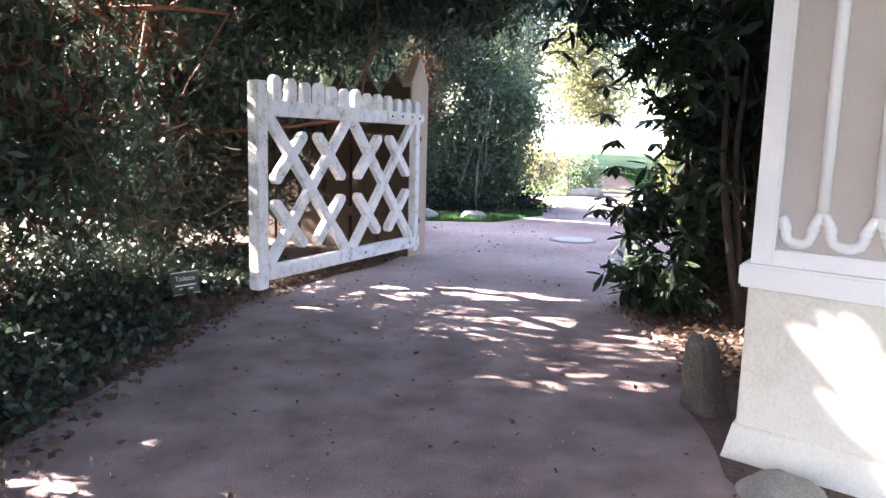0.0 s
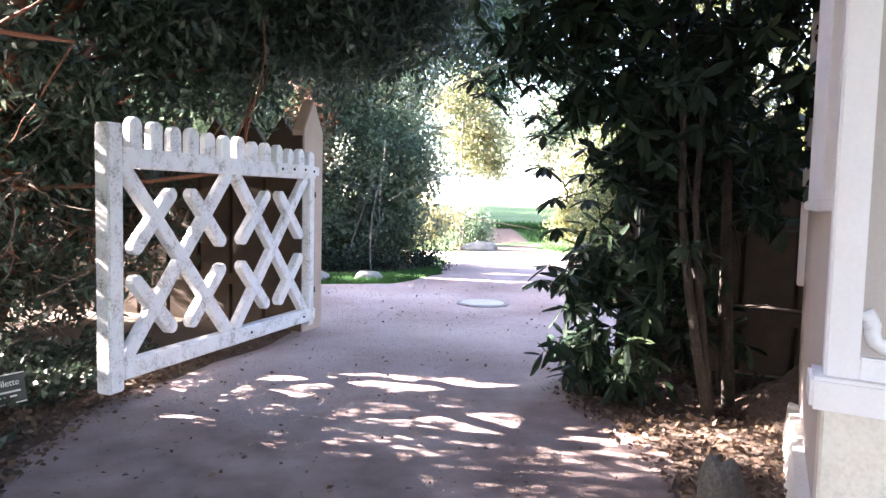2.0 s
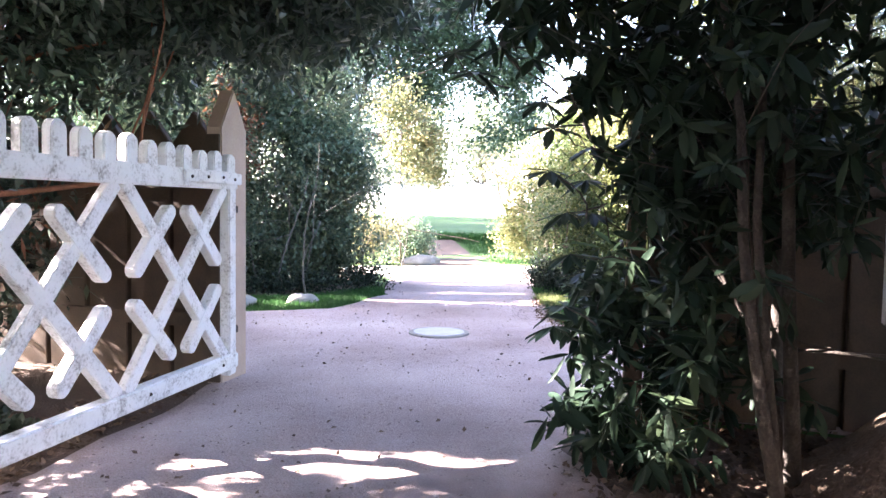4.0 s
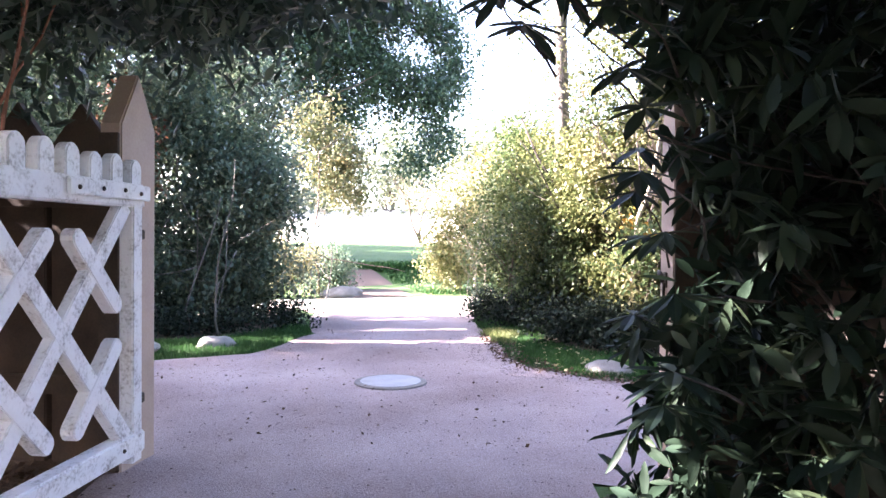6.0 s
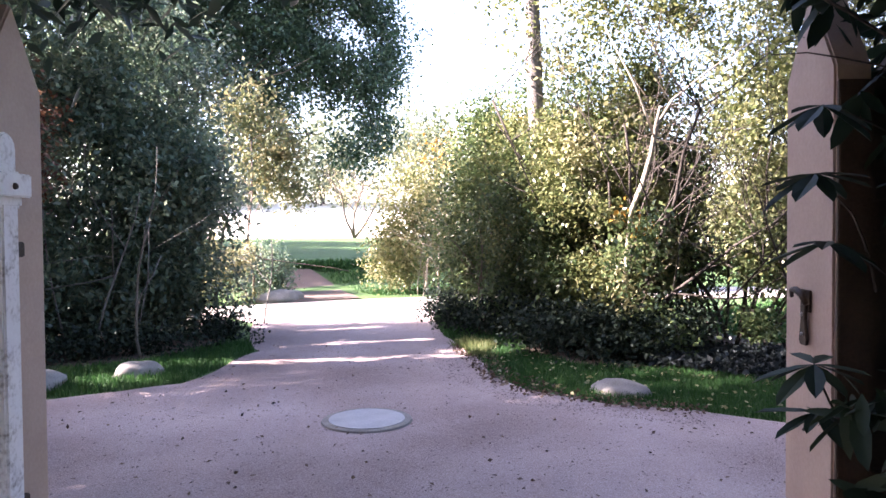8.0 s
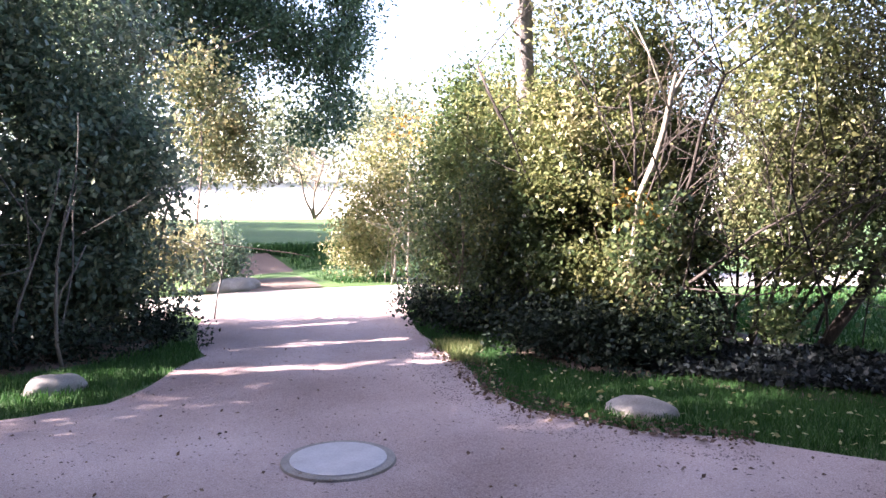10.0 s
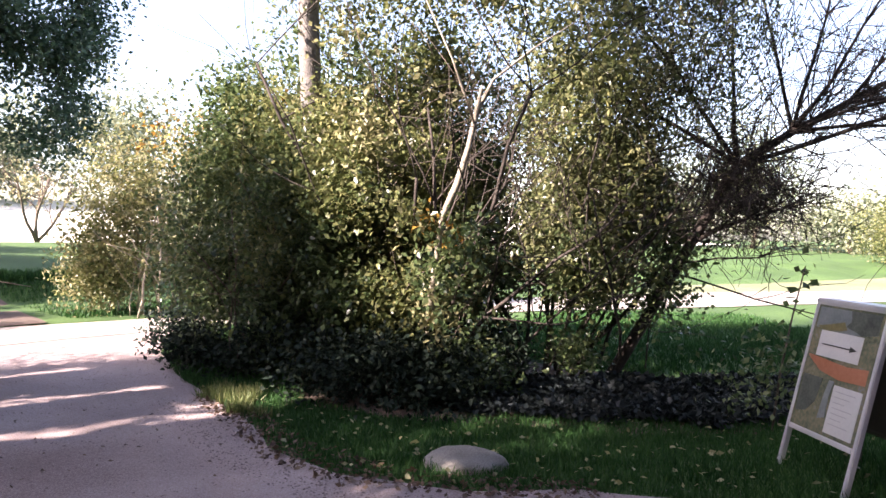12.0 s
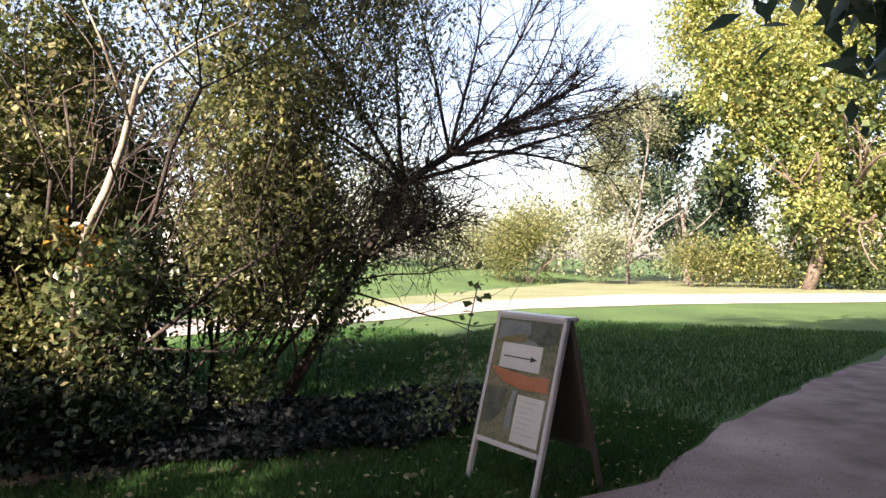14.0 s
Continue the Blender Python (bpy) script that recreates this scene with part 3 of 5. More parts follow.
post("gate_post", "beige painted gate post with iron latch, among leaves", PR.x, PR.y, LINE_TURN, -1)


def latch():
    l = thing("latch", "dark iron gate latch hanging on the post", "latch", (PR.x, PR.y, 0), LINE_TURN)
    bm = bmesh.new()
    box(bm, (-0.080, -0.035, 1.20), (-0.07, 0.045, 1.29), 0.003)
    part("plate", bm, M_IRON, l)
    tube_part("hook", [[((-0.096, 0.085, 1.255), 0.008), ((-0.104, 0.07, 1.285), 0.010), ((-0.108, 0.03, 1.290), 0.014), ((-0.104, -0.015, 1.275), 0.016), ((-0.098, -0.045, 1.235), 0.012)]], M_IRON, l)
    strap = [(-0.022, 1.23), (0.020, 1.23), (0.016, 1.17), (0.030, 1.085), (0.020, 1.065), (-0.028, 1.065), (-0.034, 1.09), (-0.018, 1.17)]
    bm = extruded([(u, v) for u, v in strap], 0.014, 0.003)
    bmesh.ops.transform(bm, matrix=Matrix.Translation((-0.086, 0.0, 0)) @ pose(0, 0, 0, 0, 0, 90), verts=bm.verts)
    strap = part("hanging_strap", bm, M_IRON, l)
    for z in (1.11, 1.19):
        bm = bmesh.new()
        bmesh.ops.create_uvsphere(bm, u_segments=8, v_segments=6, radius=0.008)
        bmesh.ops.transform(bm, matrix=pose(-0.094, 0.0, z), verts=bm.verts)
        part("rivet", bm, M_CAST, strap)


latch()


def fence(start, direction, length, label, garden):
    """Wide gabled planks, close together, on two rails."""
    turn = math.degrees(math.atan2(direction.y, direction.x))
    f = thing("plank_fence", label, "fence", (start.x, start.y, 0), turn)
    n = int(length / 0.44)
    me = None
    for i in range(n):
        if me is None:
            ob = part("plank", extruded([(-0.20, -0.04), (0.20, -0.04), (0.20, 2.05), (0, 2.32), (-0.20, 2.05)], 0.07, 0.008), M_BROWN_WOOD, f)
            me = ob.data
        else:
            ob = new("plank", me)
            ob.parent = f
        ob.location = (0.23 + i * 0.44, 0.0, 0.015 * math.sin(i * 1.7))
    for z in (0.45, 1.65):
        bm = bmesh.new()
        part("rail", box(bm, (0, garden * 0.04 - 0.03, z), (length, garden * 0.04 + 0.03, z + 0.12), 0.006), M_BROWN_WOOD, f)
    bm = bmesh.new()
    part("backing_board", box(bm, (0, -garden * 0.075 - 0.01, -0.04), (length, -garden * 0.075 + 0.01, 1.95), 0.004), M_BROWN_WOOD, f)
    return f


fence(PL - LINE * 0.08, -LINE, 9.6, "dark brown fence of wide pointed planks", 1)
fence(PR + LINE * 0.08, LINE, 9.6, "dark brown fence of wide pointed planks behind leaves", -1)


# ---- pavilion ----
def pavilion():
    """Corner at the path; two panelled faces meet there."""
    p = thing("pavilion", "beige garden pavilion with white trim on cream plinth", "pavilion", (1.81, 4.03, 0), -45)
    W, D = 2.6, 3.0
    bm = bmesh.new()
    part("plinth", box(bm, (0.0, 0.0, 0.15), (W, 0.16, 0.832), 0.008), M_PLASTER, p)
    bm = bmesh.new()
    box(bm, (-0.06, -0.06, -0.05), (W + 0.07, D + 0.07, 0.17), 0.006)
    for v in bm.verts:
        if v.co.z > 0.1:
            v.co.x += 0.045 if v.co.x < 1 else -0.05
            v.co.y += 0.045 if v.co.y < 1 else -0.05
    part("footing", bm, M_PLASTER, p)
    bm = bmesh.new()
    part("plinth_cap", box(bm, (-0.04, -0.04, 0.832), (W + 0.04, 0.18, 0.94), 0.012), M_TRIM, p)
    bm = bmesh.new()
    part("wall_panel", box(bm, (0.045, 0.045, 0.10), (W - 0.045, D - 0.045, 3.3)), M_PANEL, p)
    for x, y in ((0, 0), (W - 0.10, 0), (0, D - 0.10), (W - 0.10, D - 0.10)):
        bm = bmesh.new()
        part("corner_post", box(bm, (x, y, 0.935), (x + 0.10, y + 0.10, 3.3), 0.008), M_TRIM, p)
    shutter = part("window_box", box(bmesh.new(), (0.005, 0.75, 1.52), (0.06, 2.05, 2.95), 0.006), M_TRIM, p, "white window box on the side wall")
    part("shutter_panel", box(bmesh.new(), (-0.002, 0.86, 1.66), (0.0045, 1.94, 2.84), 0.0), M_PANEL, shutter)
    part("sill", box(bmesh.new(), (-0.012, 0.70, 1.47), (0.06, 2.10, 1.518), 0.006), M_TRIM, p)
    m = Matrix()
    bm = bmesh.new()
    part("bottom_rail", box(bm, (0.098, 0.004, 0.935), (W - 0.098, 0.055, 1.012), 0.006, m), M_TRIM, p)
    step, x0 = 0.213, 0.098
    for i in range(11):
        a, b = x0 + i * step - 0.035 * (i > 0), x0 + (i + 1) * step - 0.035
        f = (b - a) / 0.178
        if i < 10:
            tube_part("colonnette", [[(m @ Vector((b, 0.04, z)), 0.027) for z in (1.19, 1.8, 2.6, 3.28)]], M_TRIM, p, sides=12)
        k = 0.012 if i == 0 else 0.0
        pts = [(a + k, 1.19 if i else 1.16)] + [(a + f * u, v) for u, v in ((0.025, 1.140), (0.036, 1.115), (0.034, 1.090), (0.045, 1.060), (0.068, 1.047), (0.089, 1.044),
               (0.110, 1.047), (0.133, 1.060), (0.144, 1.090), (0.142, 1.115), (0.153, 1.140))] + [(b, 1.19)]
        tube_part("tracery_scroll", [[(m @ Vector((u, 0.043, v)), 0.025) for u, v in pts]], M_TRIM, p, sides=10)
        for u in (a + 0.030 * f, a + 0.148 * f):
            bm = bmesh.new()
            bmesh.ops.create_uvsphere(bm, u_segments=10, v_segments=8, radius=0.028)
            bmesh.ops.transform(bm, matrix=Matrix.Translation(m @ Vector((u, 0.043, 1.12))), verts=bm.verts)
            part("tracery_knob", bm, M_TRIM, p, smooth=True)
    bm = bmesh.new()
    box(bm, (-0.35, -0.35, 3.3), (W + 0.35, D + 0.35, 3.42), 0.02)
    part("roof", bm, M_TRIM, p)
    skew = {o.data for o in p.children}
    for me in skew:
        for v in me.vertices:
            v.co.x -= 0.125 * v.co.y
    return p


pavilion()


# ---- stones ----
def stone(label, x, y, z, sx, sy, sz, turn=0, seed=1, mat=None, rough=0.18, name="stone", tilt=0, taper=0.0):
    bm = bmesh.new()
    bmesh.ops.create_icosphere(bm, subdivisions=4, radius=1.0)
    off = Vector((seed * 7.1, seed * 3.3, 0))
    for v in bm.verts:
        k = 1 + rough * noise.noise(v.co * 1.3 + off) + 0.25 * rough * noise.noise(v.co * 5 + off)
        k *= 1 if not taper else 1.0 / max(abs(v.co.x), abs(v.co.y), abs(v.co.z)) ** 0.55
        thin = 1 - taper * v.co.z
        v.co = Vector((v.co.x * sx * k * thin, v.co.y * sy * k * thin, v.co.z * sz * k))
    ob = part(name, bm, mat or M_STONE, smooth=True)
    ob.matrix_world = pose(x, y, z, tilt, 0, turn)
    return tagged(ob, label, "stone")


stone("rounded grey boulder lying in the grass verge", 5.36, 11.26, -0.01, 0.29, 0.18, 0.135, -60, 1)
stone("grey fieldstone at the grass verge under bushes", 1.72, 14.78, 0.0, 0.26, 0.2, 0.15, 10, 2)
stone("flat grey fieldstone at the grass verge", 0.75, 14.6, 0.03, 0.30, 0.22, 0.15, 40, 3)
stone("large pale stone at the crossing path", 5.75, 21.6, 0.05, 0.55, 0.35, 0.22, 15, 4)
stone("leaning weathered granite guard stone by the pavilion", 1.93, 4.66, 0.06, 0.105, 0.105, 0.36, 20, 5, mat=M_GUARD, name="guard_stone", rough=0.3, tilt=-9, taper=0.5)
stone("low grey stone at the pavilion foot", 1.82, 3.62, -0.02, 0.18, 0.15, 0.13, -30, 6)


def manhole():
    m = thing("manhole_cover", "round concrete and cast-iron manhole cover in gravel", "manhole cover", (2.92, 11.66, 0.012))
    bm = bmesh.new()
    bmesh.ops.create_cone(bm, cap_ends=True, segments=40, radius1=0.37, radius2=0.36, depth=0.03)
    part("rim", bm, M_STONE, m)
    bm = bmesh.new()
    bmesh.ops.create_cone(bm, cap_ends=True, segments=40, radius1=0.31, radius2=0.305, depth=0.044)
    part("lid", bm, M_CAST, m)


manhole()


# ---- advertising stand ----
def a_board():
    """Two hinged frames with legs; the front one holds a poster."""
    foot_l, foot_r = Vector((6.75, 9.57, 0)), Vector((6.17, 9.07, 0))
    c = (foot_l + foot_r) / 2
    d = (foot_r - foot_l).normalized()
    a = thing("a_board", "aluminium A-frame stand with faded poster and arrow sign", "sign stand", (c.x, c.y, 0), math.degrees(math.atan2(d.y, d.x)))
    w, h, lean = 0.34, 1.18, math.degrees(math.atan2(0.29, 1.14))
    front = pose(0, 0.0, 0, -lean, 0, 0)
    back = pose(0, 0.60, 0, lean, 0, 0)
    for name, m, sgn in (("front_frame", front, -1), ("back_frame", back, 1)):
        bm = bmesh.new()
        box(bm, (-w, -0.012, 0.29), (w, 0.012, h), 0.0, m)
        f = part(name, bm, M_BACK, a)
        for lo, hi in (((-w - 0.02, -0.02, 0.0), (-w + 0.015, 0.02, h)), ((w - 0.015, -0.02, 0.0), (w + 0.02, 0.02, h))):
            bm = bmesh.new()
            part("leg", box(bm, lo, hi, 0.006, m), M_ALU if sgn < 0 else M_BACK, a)
        for z in (0.27, h - 0.035):
            bm = bmesh.new()
            part("cross_rail", box(bm, (-w + 0.016, -0.021, z), (w - 0.016, 0.021, z + 0.035), 0.006, m), M_ALU if sgn < 0 else M_BACK, a)
        if name == "front_frame":
            bm = bmesh.new()
            poster = part("poster", box(bm, (-w + 0.016, -0.017, 0.306), (w - 0.016, -0.013, h - 0.036), 0, m), M_POSTER, a, "faded landscape poster behind film")
            bm = bmesh.new()
            sheet = part("arrow_sheet", box(bm, (-0.23, -0.021, 0.80), (0.19, -0.0175, 0.975), 0, m), M_PAPER, a, "white paper sheet with a black arrow")
            bm = bmesh.new()
            box(bm, (-0.19, -0.024, 0.878), (0.09, -0.022, 0.886), 0, m)
            v = [bm.verts.new(m @ Vector(q)) for q in ((0.09, -0.0235, 0.862), (0.16, -0.0235, 0.882), (0.09, -0.0235, 0.902))]
            bm.faces.new(v)
            part("arrow", bm, M_INK, sheet, "black printed arrow")
            bm = bmesh.new()
            notice = part("notice", box(bm, (0.03, -0.021, 0.33), (0.30, -0.0175, 0.64), 0, m), M_PAPER, a, "white paper notice")
            for k in range(7):
                bm = bmesh.new()
                part("text_line", box(bm, (0.06, -0.023, 0.60 - k * 0.035), (0.25 - 0.04 * (k % 3), -0.0215, 0.606 - k * 0.035), 0, m), M_GREYINK, notice)
            for pname, out, mat in (("poster_sky", [(-0.30, 0.99), (0.05, 0.97), (0.30, 1.0), (0.30, 1.13), (-0.30, 1.13)], M_POSTER_PALE), ("poster_tree", [(0.02, 1.13), (0.04, 1.06), (0.0, 1.02), (0.10, 1.0), (0.16, 0.98), (0.30, 1.0), (0.30, 1.13)], M_POSTER_DARK),
                                    ("poster_glade", [(-0.28, 1.0), (-0.16, 1.02), (-0.02, 1.05), (0.02, 1.0), (-0.05, 0.985), (-0.25, 0.98)], M_POSTER_GOLD), ("poster_waterfall", [(-0.03, 0.66), (0.02, 0.66), (0.0, 0.55), (0.01, 0.42), (-0.06, 0.40), (-0.05, 0.55)], M_POSTER_PALE),
                                    ("poster_cliff", [(-0.30, 0.66), (-0.10, 0.66), (-0.12, 0.50), (-0.20, 0.42), (-0.30, 0.40)], M_POSTER_DARK)):
                b3 = extruded(out, 0.0016 + 0.0004 * len(pname))
                bmesh.ops.transform(b3, matrix=m @ pose(0, -0.0172, 0.0), verts=b3.verts)
                part(pname, b3, mat, poster)
            out = [(-0.30, 0.80), (-0.15, 0.72), (0.05, 0.69), (0.30, 0.70), (0.30, 0.80), (0.10, 0.785), (-0.10, 0.80), (-0.30, 0.815)]
            b2 = extruded(out, 0.002)
            bmesh.ops.transform(b2, matrix=m @ pose(0, -0.019, -0.015), verts=b2.verts)
            part("poster_band", b2, M_POSTER_RED, poster, "rust-red band printed on the poster")
    bm = bmesh.new()
    top = front @ Vector((0, 0, h))
    part("hinge_bar", box(bm, (-w - 0.02, top.y - 0.03, top.z - 0.02), (w + 0.02, top.y + 0.09, top.z + 0.012), 0.008), M_ALU, a)
    return a


M_POSTER = material("poster_print", [(0.30, (0.05, 0.06, 0.05)), (0.45, (0.13, 0.15, 0.10)), (0.58, (0.22, 0.20, 0.13)), (0.70, (0.22, 0.25, 0.26))], 0.25, 5, 40, 0.0)
M_POSTER_PALE = material("poster_pale_print", [(0.3, (0.12, 0.145, 0.15)), (0.7, (0.24, 0.27, 0.27))], 0.3, 9, 60, 0.0)
M_POSTER_DARK = material("poster_dark_print", [(0.35, (0.045, 0.055, 0.05)), (0.65, (0.13, 0.145, 0.12))], 0.3, 14, 60, 0.0)
M_POSTER_GOLD = material("poster_gold_print", [(0.3, (0.12, 0.11, 0.05)), (0.7, (0.24, 0.20, 0.09))], 0.3, 16, 60, 0.0)
M_POSTER_RED = material("poster_rust_red", [(0.3, (0.34, 0.13, 0.07)), (0.7, (0.45, 0.20, 0.12))], 0.3, 5, 40, 0.0)
M_PAPER = material("white_paper", [(0.3, (0.50, 0.50, 0.49)), (0.7, (0.60, 0.60, 0.58))], 0.5, 5, 60, 0.0)
M_INK = material("black_ink", [(0.3, (0.02, 0.02, 0.02)), (0.7, (0.03, 0.03, 0.03))], 0.5, 5, 60, 0.0)
M_GREYINK = material("grey_ink", [(0.3, (0.36, 0.36, 0.36)), (0.7, (0.42, 0.42, 0.42))], 0.5, 5, 60, 0.0)
a_board()


# ---- trees and shrubs ----
def leafy_thing(name, label, category, base, seed, crowns, wood=(), wood_mat=None, group=""):
    """A tree or shrub: limbs and one leaf mesh for each crown; base: where it stands."""
    rng = np.random.default_rng(seed)
    t = thing(name, label, category, (*base, float(height(*base))), 0, group)
    inv = -Vector((*base, float(height(*base))))
    if wood:
        for k, paths in enumerate(wood):
            moved = [[(Vector(p) + inv, r) for p, r in path] for path in paths]
            if k == 0:
                for path in moved:
                    tube_part("trunk" if len(moved) == 1 else "stem", [path], wood_mat, t, sides=8)
            elif moved:
                tagged(tube_part("branchwork", moved, wood_mat, t, sides=5), kind="stuff")
    for cname, pts, length, width, mat, opts in crowns:
        leaf_mesh(rng, cname, pts + np.array(inv), length, width, mat, t, **opts)
    return t


def stems(seed, base, n, spread, height_, r, lean=(0, 0), fan=0.35, depth=1, forks=3):
    rng = np.random.default_rng(seed)
    trunk, small = [], []
    for k in range(n):
        p = (base[0] + rng.normal(0, spread), base[1] + rng.normal(0, spread), -0.05 + float(height(*base)))
        d = (rng.normal(0, fan) + lean[0], rng.normal(0, fan) + lean[1], 1)
        ps = limbs(rng, (p, d), forks, height_ * rng.uniform(0.7, 1.1), r * rng.uniform(0.6, 1.2), 0.6, depth)
        trunk.append(ps[0])
        small += ps[1:]
    return [trunk, small]


R = np.random.default_rng(5)


def lumps(seed, spread, top, n, r, low=0.3):
    """Many overlapping rounded masses over an area (x0, x1, y0, y1), reaching up to top(x, y)."""
    rng = np.random.default_rng(seed)
    out = []
    for _ in range(n):
        x, y = rng.uniform(spread[0], spread[1]), rng.uniform(spread[2], spread[3])
        q = r * rng.uniform(0.6, 1.25)
        z = rng.uniform(low, max(low + 0.1, top(x, y) - q * 0.8))
        out.append((x, y, z, q, q * rng.uniform(0.8, 1.1), q * rng.uniform(0.75, 1.15)))
    return out


# dark yews along the garden side of the path; their boughs reach over it
for k, (x, y, n, blobs, high) in enumerate((
    # overhead boughs of the first two yews are unseen, added to darken the path
    (-4.2, -3.0, 1700, [(-4.2, -3.0, 3.0, 2.2, 3.4, 3.0), (-0.6, -2.2, 5.4, 2.2, 3.0, 1.0)], [(-4.6, -3.0, 7.5, 2.6, 3.4, 3.2)]),
    (-4.0, 2.6, 3600, [(-4.0, 2.4, 2.8, 2.0, 2.6, 2.7), (-2.6, 2.6, 4.8, 2.2, 2.6, 1.5), (0.0, 1.2, 5.3, 1.7, 2.2, 0.8), (0.5, 3.9, 5.3, 1.5, 1.5, 0.8)], [(-4.6, 2.6, 8.0, 2.6, 3.4, 3.4)]),
    (-4.1, 6.4, 5600, [(-4.1, 6.4, 2.7, 1.9, 2.2, 2.6), (-2.4, 6.4, 4.3, 2.2, 2.4, 1.5), (-2.9, 7.6, 1.3, 1.1, 1.2, 1.2), (-3.0, 6.6, 4.5, 1.5, 1.6, 1.2), (-3.0, 5.0, 1.0, 0.9, 1.2, 0.9), (-1.5, 7.0, 4.3, 1.2, 1.4, 1.1), (-1.3, 6.2, 5.4, 1.3, 1.4, 0.9)], [(-4.8, 7.0, 8.2, 2.6, 2.8, 3.6)]),
    (-3.0, 10.2, 7800, [(-3.0, 10.2, 3.0, 1.9, 1.4, 2.8), (-1.2, 9.7, 3.6, 1.9, 1.2, 1.3), (0.1, 9.6, 3.45, 1.5, 0.9, 1.1), (0.9, 9.3, 3.6, 1.2, 0.9, 0.85), (0.1, 10.6, 3.55, 1.6, 0.8, 1.05), (1.2, 10.5, 3.7, 0.8, 0.7, 0.8), (0.9, 8.4, 4.2, 1.5, 1.4, 0.9), (-1.9, 9.5, 2.5, 1.0, 0.8, 0.9), (-2.6, 10.4, 1.3, 1.7, 0.8, 1.3)], [(-3.4, 10.6, 8.5, 2.6, 2.4, 3.6)]),
    # this yew is out of view, placed and shaped to shade the shrub verge
    (-4.6, 14.2, 2500, [(-4.6, 14.2, 4.0, 2.2, 1.8, 3.5), (-4.4, 15.7, 4.0, 1.4, 1.0, 2.4)], [(-4.6, 14.3, 10.5, 3.2, 2.6, 6.0), (-8.5, 16.3, 11.5, 3.2, 2.6, 6.0), (-5.2, 18.6, 6.55, 2.4, 2.2, 1.75)]),
)):
    pts = blob_points(R, blobs, n, 22, 0.17, 0.42, 0.22, 0.9, 0.5, gaps=True)
    top = blob_points(R, high, 2000 if k == 4 else 1000, 16, 0.35, 0.4, 0.2, 0.5, 0.6, gaps=True)
    dead = blob_points(R, [(b[0] + 0.5, b[1], b[2] * 0.8, b[3] * 0.9, b[4] * 0.9, b[5] * 0.75) for b in blobs[:1]], 800 if k == 2 else 420, 12, 0.2, 0.3, gaps=True)
    wood = stems(20 + k, (x, y), 4, 0.3, 4.4, 0.12, (0.0, 0), 0.2, 2, 6)
    leafy_thing("yew_tree", "dark green yew with red-brown dead inner twigs", "tree", (x, y), 30 + k, [
        ("crown", pts, 0.13, 0.04, M_YEW, dict(droop=0.4)),
        ("upper_crown", top, 0.32, 0.13, M_YEW, dict(droop=0.4)),
        ("dead_sprays", dead, 0.16, 0.022, M_DEAD, dict(droop=0.2))], wood, M_RED_BARK)


# unseen tall trees added to close the garden off from sky light
for k, (x, y, top) in enumerate(((6.5, 3.6, 11.0), (9.5, -0.5, 12.0), (1.0, -6.0, 11.0), (13.5, -5.0, 12.0), (5.5, -3.0, 11.0), (4.9, 1.2, 9.0))):
    # the sixth tree's added boughs spread over the pavilion to darken it
    boughs = [(3.0, 3.2, 6.0, 2.2, 2.6, 1.5), (3.9, 5.4, 6.2, 1.8, 1.6, 1.5), (2.6, 0.8, 5.6, 2.0, 2.2, 1.5)] if k == 5 else []
    pts = blob_points(R, boughs + [(x, y, 0.62 * top, 2.6, 2.6, 0.38 * top), (x + 1.2, y - 1.0, 0.5 * top, 2.0, 2.0, 2.4)], 1900 if boughs else 850, 15, 0.4, 0.45, 0.2, 0.5)
    leafy_thing("sky_blocking_tree", "unseen tall dark green tree added to block sky light", "tree", (x, y), 130 + k, [("crown", pts, 0.34, 0.16, M_OAK, dict(droop=0.3))], stems(140 + k, (x, y), 1, 0, 0.5 * top, 0.2, (0, 0), 0.04, 2, 6), M_BARK, "garden trees")

# broad evergreen beside the gate; a low bough of long leaves hangs towards the path
spray_rng = np.random.default_rng(151)
# the broad crown is out of view, added to block sky light
pts = blob_points(spray_rng, [(7.0, 5.6, 6.5, 3.0, 2.6, 3.2), (5.6, 6.0, 4.6, 1.4, 1.4, 1.2), (8.6, 4.6, 4.8, 2.0, 2.0, 1.8)], 1500, 14, 0.35, 0.45, 0.15, 0.5)
tip = Vector((4.47, 7.66, 2.62))
whorls = [tip + Vector(spray_rng.normal(0, 1, 3)) * Vector((0.10, 0.10, 0.05)).length * 0.5 for _ in range(5)] + [tip + Vector((0.25, -0.35, 0.12)), tip + Vector((0.4, -0.5, 0.2))]
hang = np.repeat(np.array(whorls), 9, axis=0)
bough = [[((6.9, 5.6, 3.6), 0.05), ((6.2, 6.2, 3.5), 0.035), ((5.4, 6.9, 3.1), 0.022), ((4.8, 7.5, 2.7), 0.012), (tuple(tip), 0.005)]]
wood = stems(152, (6.9, 5.5), 1, 0, 6.5, 0.2, (0, 0), 0.04, 2, 6)
leafy_thing("evergreen_tree", "dark evergreen with long hanging leaves and unseen sky-blocking crown", "tree", (6.9, 5.5), 153, [("crown", pts, 0.34, 0.15, M_OAK, dict(droop=0.3)), ("hanging_leaves", hang, 0.16, 0.035, M_RHODO, dict(droop=0.8, spread=0.9, shape=LEAF_LONG, faces=LEAF_LONG_F))], [wood[0], wood[1] + bough], M_BARK)

